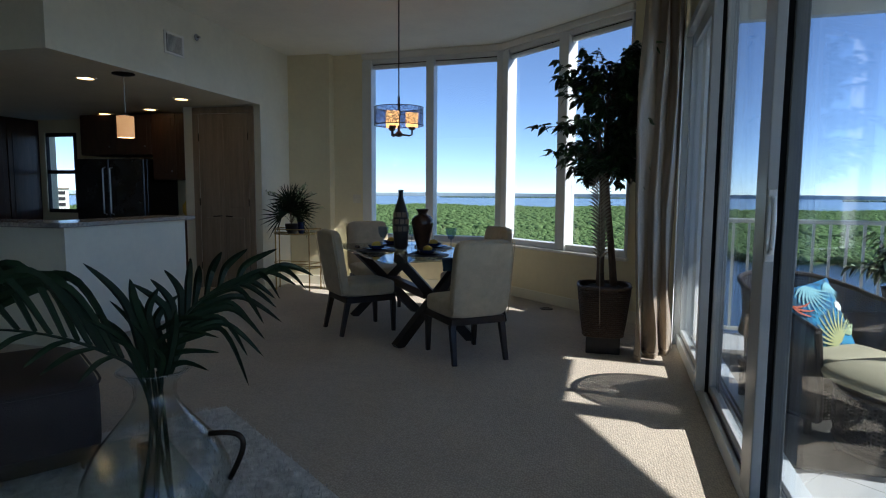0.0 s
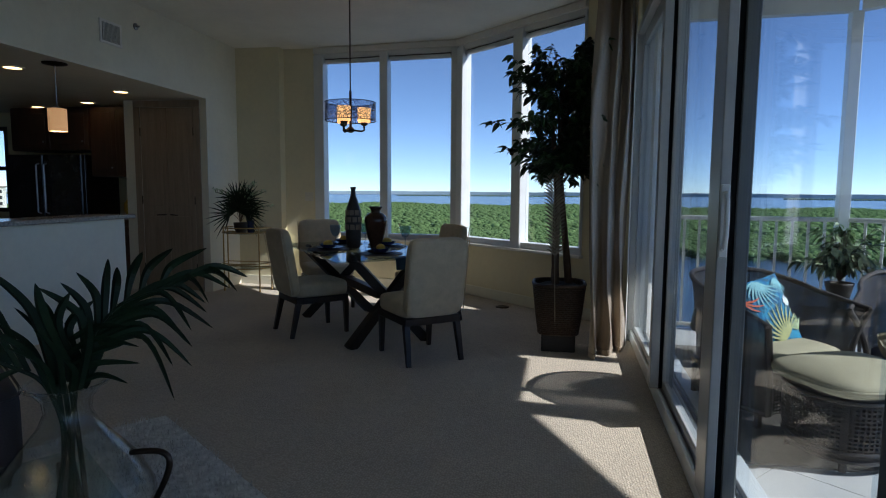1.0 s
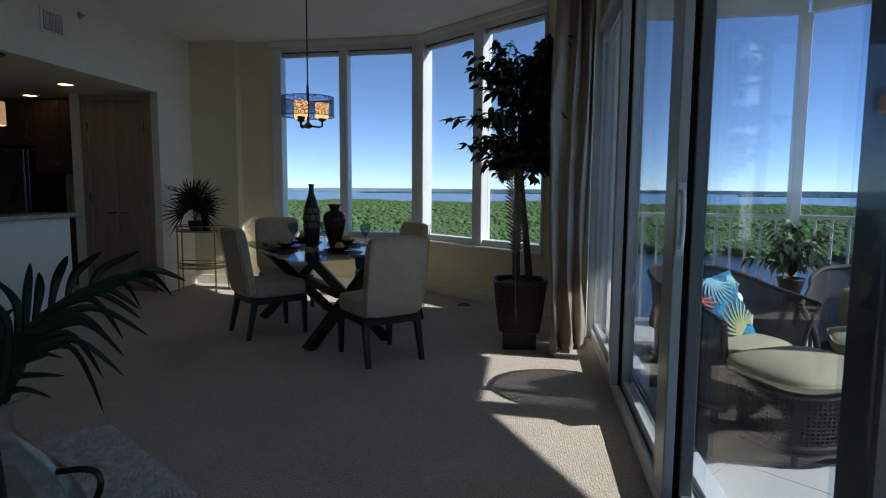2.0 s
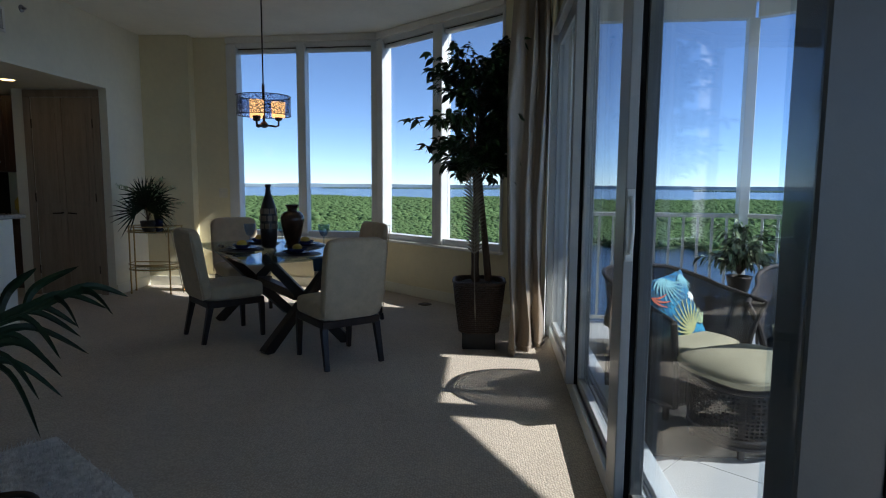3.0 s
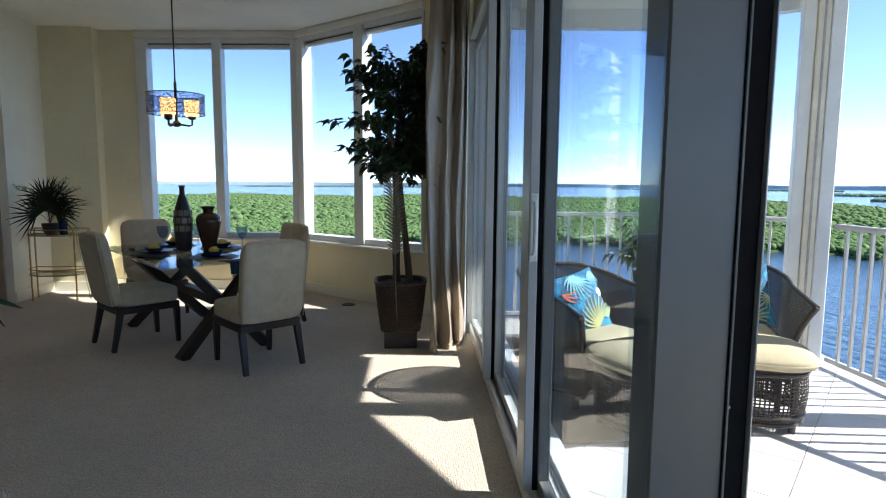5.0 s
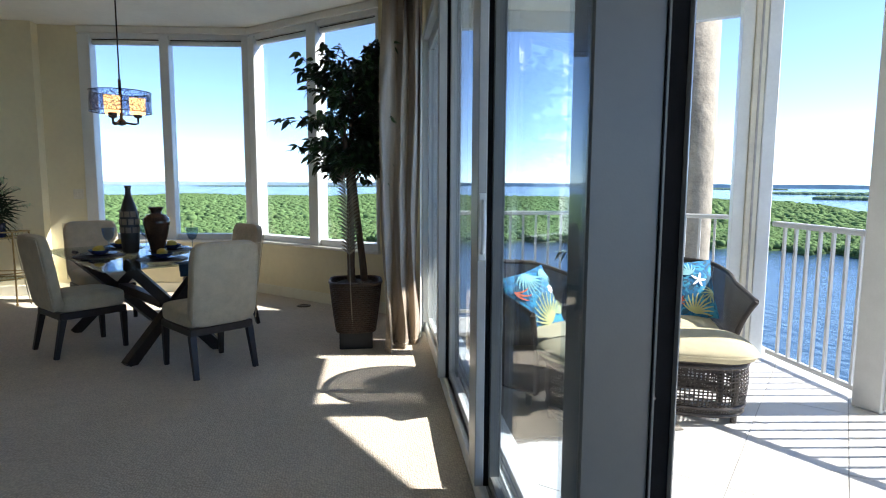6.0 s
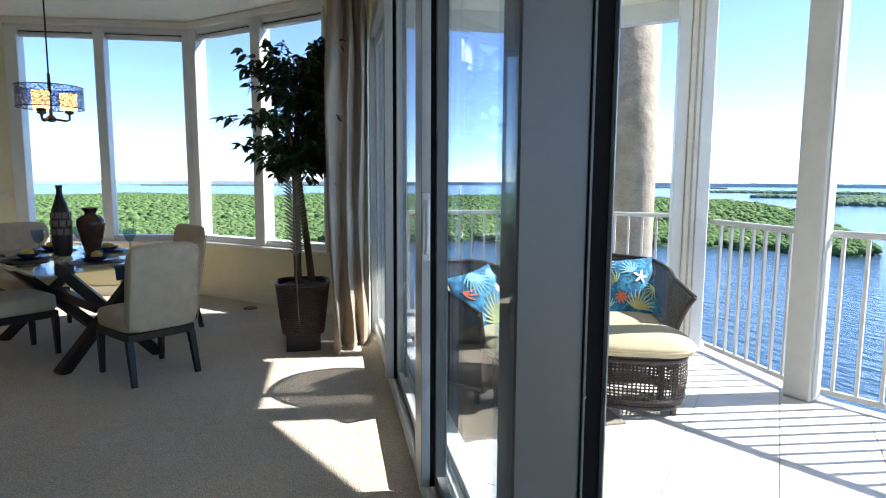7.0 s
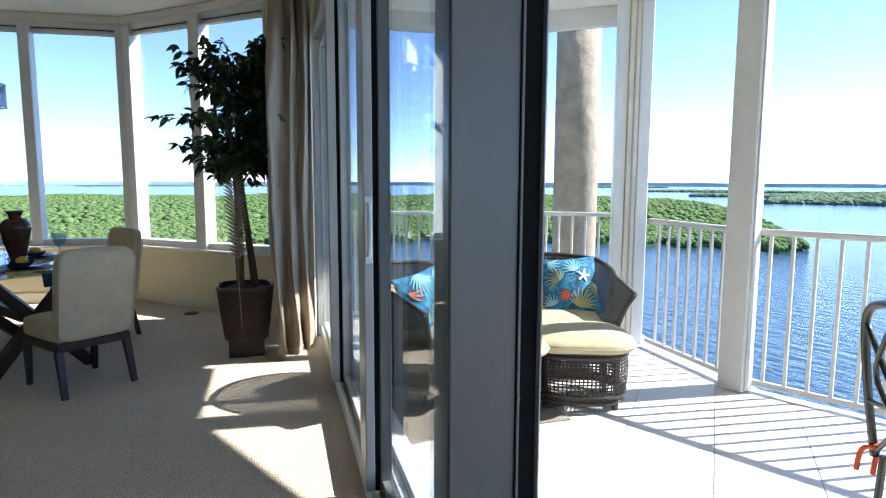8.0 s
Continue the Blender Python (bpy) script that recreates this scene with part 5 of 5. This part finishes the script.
pp = vessel("planter_pot", "dark tapered planter on the balcony side table", "pot", 2.24, 5.12, 0.503, [(0.06, 0), (0.09, 0.13), (0.095, 0.15), (0.085, 0.15), (0.07, 0.12), (0.005, 0.12)], M_BASKET)
sp = thing("variegated_plant", "bushy variegated potted plant with pale leaves", "plant", Matrix.Translation((2.24, 5.12, 0.66)))
random.seed(31)
vs, vl, vd = bmesh.new(), bmesh.new(), bmesh.new()
for k in range(46):
    a, el, ln = random.uniform(0, 6.28), random.uniform(0.1, 1.5), random.uniform(0.14, 0.42)
    tip = Vector((math.cos(a) * math.cos(el) * ln * 0.8, math.sin(a) * math.cos(el) * ln * 0.8, 0.08 + math.sin(el) * ln * 0.9))
    pts = curve_pts(((0, 0, 0), tip * 0.5 + Vector((0, 0, 0.05)), tip), 5)
    tube(pts, 0.003, 4, vs, taper=0.0015)
    for q in pts[4:]:
        for _ in range(2):
            leaf(random.choice((vl, vd)), q, jitter(1) + Vector((math.cos(a), math.sin(a), -0.2)), Vector((0, 0, 1)) + jitter(0.5), random.uniform(0.06, 0.095), 0.03, 0.4)
tagged(part("stalk", vs, M_BARK, sp), kind="stuff")
tagged(part("pale_foliage", vl, M_PALE, sp, "pale cream-green leaves"), kind="stuff")
tagged(part("foliage", vd, M_LEAF, sp), kind="stuff")

bch = thing("patio_chair", "dark metal patio chair with a lattice back and orange tie", "chair", facing(2.53, 1.555, 0.9, -0.45))
outline = [(-0.22, -0.24, 0.42), (-0.23, -0.28, 0.70), (-0.20, -0.31, 0.94), (0.0, -0.33, 1.0), (0.20, -0.31, 0.94), (0.23, -0.28, 0.70), (0.22, -0.24, 0.42)]
part("back_frame", tube(curve_pts(outline, 8), 0.015, 8), M_ALU, bch, smooth=True)
for s in (-1, 1):
    part("scroll", tube(curve_pts(((s * 0.20, -0.245, 0.45), (s * 0.05, -0.28, 0.60), (s * 0.14, -0.30, 0.75), (0.0, -0.325, 0.98)), 8), 0.010, 6), M_ALU, bch, smooth=True)
    part("scroll", tube(curve_pts(((-s * 0.22, -0.27, 0.62), (0.0, -0.29, 0.68), (s * 0.21, -0.305, 0.90)), 8), 0.010, 6), M_ALU, bch, smooth=True)
part("seat", pad(0.46, 0.46, 0.05, 0.01, 8, Matrix.Translation((0, 0, 0.44))), M_CUSHION, bch, smooth=True)
for x in (-0.20, 0.20):
    part("leg", rod((x, 0.20, 0.0), (x, 0.19, 0.43), 0.013), M_ALU, bch)
    part("leg", rod((x, -0.24, 0.0), (x, -0.22, 0.43), 0.013), M_ALU, bch)
    tie = tube(curve_pts(((x, -0.25, 0.46), (x * 1.12, -0.28, 0.44), (x * 1.15, -0.29, 0.36)), 4), 0.009, 5)
    tube(curve_pts(((x, -0.25, 0.46), (x * 1.2, -0.22, 0.45), (x * 1.2, -0.23, 0.34)), 4), 0.009, 5, tie)
    part("tie", tie, M_ORANGE, bch, "orange fabric tie")

# ---- water, mangroves and far shores ----
WZ = -33.0


def water_material():
    m = bpy.data.materials.new("bay_water")
    m.use_nodes = True
    t, b = m.node_tree, m.node_tree.nodes["Principled BSDF"]
    b.inputs["Base Color"].default_value = (0.03, 0.065, 0.11, 1)
    b.inputs["Roughness"].default_value = 0.16
    b.inputs["IOR"].default_value = 1.33
    co = t.nodes.new("ShaderNodeTexCoord").outputs["Object"]
    mp = t.nodes.new("ShaderNodeMapping")
    mp.inputs["Scale"].default_value = (1.0, 0.45, 1.0)
    n = t.nodes.new("ShaderNodeTexNoise")
    n.inputs["Scale"].default_value, n.inputs["Detail"].default_value = 0.45, 6
    bp = t.nodes.new("ShaderNodeBump")
    bp.inputs["Strength"].default_value, bp.inputs["Distance"].default_value = 0.5, 1.6
    t.links.new(co, mp.inputs[0])
    t.links.new(mp.outputs[0], n.inputs["Vector"])
    t.links.new(n.outputs["Fac"], bp.inputs["Height"])
    t.links.new(bp.outputs[0], b.inputs["Normal"])
    return m


M_WATER = water_material()
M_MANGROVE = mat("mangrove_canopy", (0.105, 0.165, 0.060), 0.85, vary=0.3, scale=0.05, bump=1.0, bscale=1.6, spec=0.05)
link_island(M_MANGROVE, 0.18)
# Paler, bluer mangrove green: distance haze painted into the islands' colour.
M_FARLAND = mat("haze_tinted_mangrove", (0.125, 0.18, 0.115), 0.9, vary=0.3, scale=0.01, spec=0.0)
# Pale blue-grey of the far shore is haze put into the colour.
M_FARSHORE = mat("haze_tinted_shore", (0.46, 0.55, 0.58), 0.9, vary=0.2, scale=0.005, spec=0.0)
bm = bmesh.new()
bmesh.ops.create_circle(bm, cap_ends=True, radius=4900, segments=96, matrix=Matrix.Translation((0, 0, WZ)))
setting("water", bm, M_WATER, "blue rippled bay water far below the balcony", "water")
# Horizon land closes the view all round, haze painted into its pale colour.
random.seed(5)
ring = bmesh.new()
prev = None
for k in range(721):
    a = 2 * math.pi * k / 720
    r = 4700
    top = -9 + 4.0 * noise.noise((math.cos(a) * 14, math.sin(a) * 14, 0.3)) + 2.0 * noise.noise((math.cos(a) * 90, math.sin(a) * 90, 0.7))
    cur = (ring.verts.new((r * math.sin(a), r * math.cos(a), WZ)), ring.verts.new((r * math.sin(a), r * math.cos(a), top)), ring.verts.new((r * 1.02 * math.sin(a), r * 1.02 * math.cos(a), WZ)))
    if prev:
        ring.faces.new((prev[0], cur[0], cur[1], prev[1]))
        ring.faces.new((prev[1], cur[1], cur[2], prev[2]))
    prev = cur
setting("backdrop", ring, M_FARSHORE, "distant low mangrove shore along the horizon, haze painted into its colour", "far shore")


def ico(sub):
    bm = bmesh.new()
    bmesh.ops.create_icosphere(bm, subdivisions=sub, radius=1)
    v = np.array([p.co for p in bm.verts])
    f = np.array([[q.index for q in g.verts] for g in bm.faces])
    bm.free()
    return v, f


rng = np.random.default_rng(3)


def woods(name, label, centres, radii, sub, material, squash=0.75, smooth=True):
    """Many uneven tree crowns as one piece of stuff."""
    v, f = ico(sub)
    n = len(centres)
    vv = v[None] * (1 + rng.uniform(-0.28, 0.28, (n, len(v), 1)))
    vv = vv * (radii[:, None, None] * np.array([1, 1, squash])) + centres[:, None, :]
    ff = f[None] + (np.arange(n) * len(v))[:, None, None]
    me = bpy.data.meshes.new(name)
    me.from_pydata(vv.reshape(-1, 3).tolist(), [], ff.reshape(-1, 3).tolist())
    me.materials.append(material)
    if smooth:
        me.shade_smooth()
    return tagged(new(name, me), label, "mangroves", kind="stuff")


def far_edge(az):
    """Far shore of the near mangroves, metres, by compass angle in degrees."""
    wob = 90 * np.sin(az * 0.31) + 50 * np.sin(az * 0.83 + 1)
    return np.interp(az, [-60, 0, 25, 36, 42, 46, 49], [1350, 1300, 1300, 1250, 850, 520, 360]) + wob * np.clip((44 - az) / 10, 0, 1)


def near_edge(az):
    return np.interp(az, [-60, -20, -8, 0, 10, 30, 49], [220, 240, 300, 330, 345, 345, 340]) + 9 * np.sin(az * 1.7)


def grove(n, r_lo, r_hi, size, sub, name, material):
    az = rng.uniform(-60, 49, n)
    r = np.sqrt(rng.uniform(r_lo ** 2, r_hi ** 2, n))
    ok = (r > near_edge(az)) & (r < far_edge(az))
    az, r = np.radians(az[ok]), r[ok]
    rad = rng.uniform(0.7, 1.35, len(r)) * size
    c = np.stack([r * np.sin(az), r * np.cos(az), WZ + rad * 0.55 + rng.uniform(0, 2.2, len(r))], 1)
    woods(name, "dense green mangrove treetops along the bay", c, rad, sub, material, smooth=True)


grove(80000, 215, 520, 1.65, 1, "near_mangroves", M_MANGROVE)
grove(75000, 500, 1450, 3.1, 1, "mangroves", M_MANGROVE)
for az0, az1, r0, r1, n in ((-60, -22, 3800, 4000, 500), (-14, 10, 3500, 3650, 300), (36, 50, 2100, 2350, 500), (40, 48, 1500, 1640, 350), (46, 82, 1080, 2600, 2600), (20, 38, 3300, 3600, 700), (55, 70, 760, 860, 160)):
    n *= 3
    az = np.radians(rng.uniform(az0, az1, n))
    mid, half = (np.radians(az0) + np.radians(az1)) / 2, (np.radians(az1) - np.radians(az0)) / 2
    r = r0 + (r1 - r0) * rng.uniform(0, 1, n) * np.sqrt(np.clip(1 - ((az - mid) / half) ** 2, 0, 1))
    rad = rng.uniform(0.6, 1.4, n) * 6
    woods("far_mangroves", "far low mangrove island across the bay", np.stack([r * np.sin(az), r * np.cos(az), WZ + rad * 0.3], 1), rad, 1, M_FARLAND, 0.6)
setting("ground", poly_slab([(far_edge(a) * math.sin(radians(a)), far_edge(a) * math.cos(radians(a))) for a in range(-60, 49)] + [(near_edge(a) * math.sin(radians(a)), near_edge(a) * math.cos(radians(a))) for a in range(48, -61, -1)], WZ - 1, WZ + 0.8), M_MANGROVE, "muddy ground under the mangroves", "ground")
bd = thing("apartment_building", "pale apartment tower block far beyond the kitchen window", "building", Matrix.Translation((-330, 300, WZ)) @ Matrix.Rotation(radians(47), 4, "Z"))
part("wall", box(-16, 16, -8, 8, 0, 34), M_WHITE, bd)
part("roof", box(-16.5, 16.5, -8.5, 8.5, 34, 35), M_STUCCO, bd)
for i in range(6):
    for j in range(9):
        part("window", box(-14.5 + 5 * i, -11 + 5 * i, -8.15, -7.9, 2 + 3.6 * j, 4 + 3.6 * j), M_DARK, bd)

# ---- floor tiles of the balcony ----
TS, TA = 0.46, radians(48)
tile_bm = box(-TS / 2 + 0.0025, TS / 2 - 0.0025, -TS / 2 + 0.0025, TS / 2 - 0.0025, -0.008, 0.0, 0.0015)
tile_me = bpy.data.meshes.new("tile")
tile_bm.to_mesh(tile_me)
tile_bm.free()
tile_me.materials.append(M_TILE)
slab = bpy.data.objects["balcony_floor"]


def inside(x, y, poly):
    c = False
    for (x0, y0), (x1, y1) in zip(poly, poly[1:] + poly[:1]):
        if (y0 > y) != (y1 > y) and x < (x1 - x0) * (y - y0) / (y1 - y0) + x0:
            c = not c
    return c


def clipped(pts, poly):
    """A tile's outline cut back to the slab's edges that it crosses."""
    for (x0, y0), (x1, y1) in zip(poly, poly[1:] + poly[:1]):
        ex, ey = x1 - x0, y1 - y0
        n2 = ex * ex + ey * ey
        cx, cy = sum(p[0] for p in pts) / len(pts), sum(p[1] for p in pts) / len(pts)
        s = ((cx - x0) * ex + (cy - y0) * ey) / n2
        if not -0.25 < s < 1.25:
            continue
        side = [ex * (y - y0) - ey * (x - x0) for x, y in pts]
        if min(side) > 0 and min(side) / math.sqrt(n2) > TS:
            return []
        out = []
        for (p, a), (q, b) in zip(zip(pts, side), zip(pts[1:] + pts[:1], side[1:] + side[:1])):
            if a <= 0:
                out.append(p)
            if (a < 0) != (b < 0):
                f = a / (a - b)
                out.append((p[0] + (q[0] - p[0]) * f, p[1] + (q[1] - p[1]) * f))
        pts = out
        if len(pts) < 3:
            return []
    return pts


EDGE = [skew(1.045, 6.38), (2.73, 6.24), (3.77, 5.43), (3.59, 4.62), (3.52, 3.45), (4.52, 1.40), (5.1, -0.7), skew(1.045, -0.7)]
for i in range(-20, 20):
    for j in range(-20, 20):
        x = 2.566 + TS * ((i + 0.5) * math.cos(TA) - (j + 0.5) * math.sin(TA))
        y = 2.78 + TS * ((i + 0.5) * math.sin(TA) + (j + 0.5) * math.cos(TA))
        h = TS / 2 - 0.0025
        corners = [(x + a * math.cos(TA) - b * math.sin(TA), y + a * math.sin(TA) + b * math.cos(TA)) for a, b in ((-h, -h), (h, -h), (h, h), (-h, h))]
        k = sum(inside(*c, EDGE) for c in corners)
        if k == 4:
            o = new("tile", tile_me)
            o.parent = slab
            o.matrix_basis = Matrix.Translation((x, y, 0.0)) @ Matrix.Rotation(TA, 4, "Z")
        elif k:
            cut = clipped(corners, EDGE)
            if len(cut) > 2:
                part("tile", poly_slab(cut, -0.008, 0.0), M_TILE, slab)
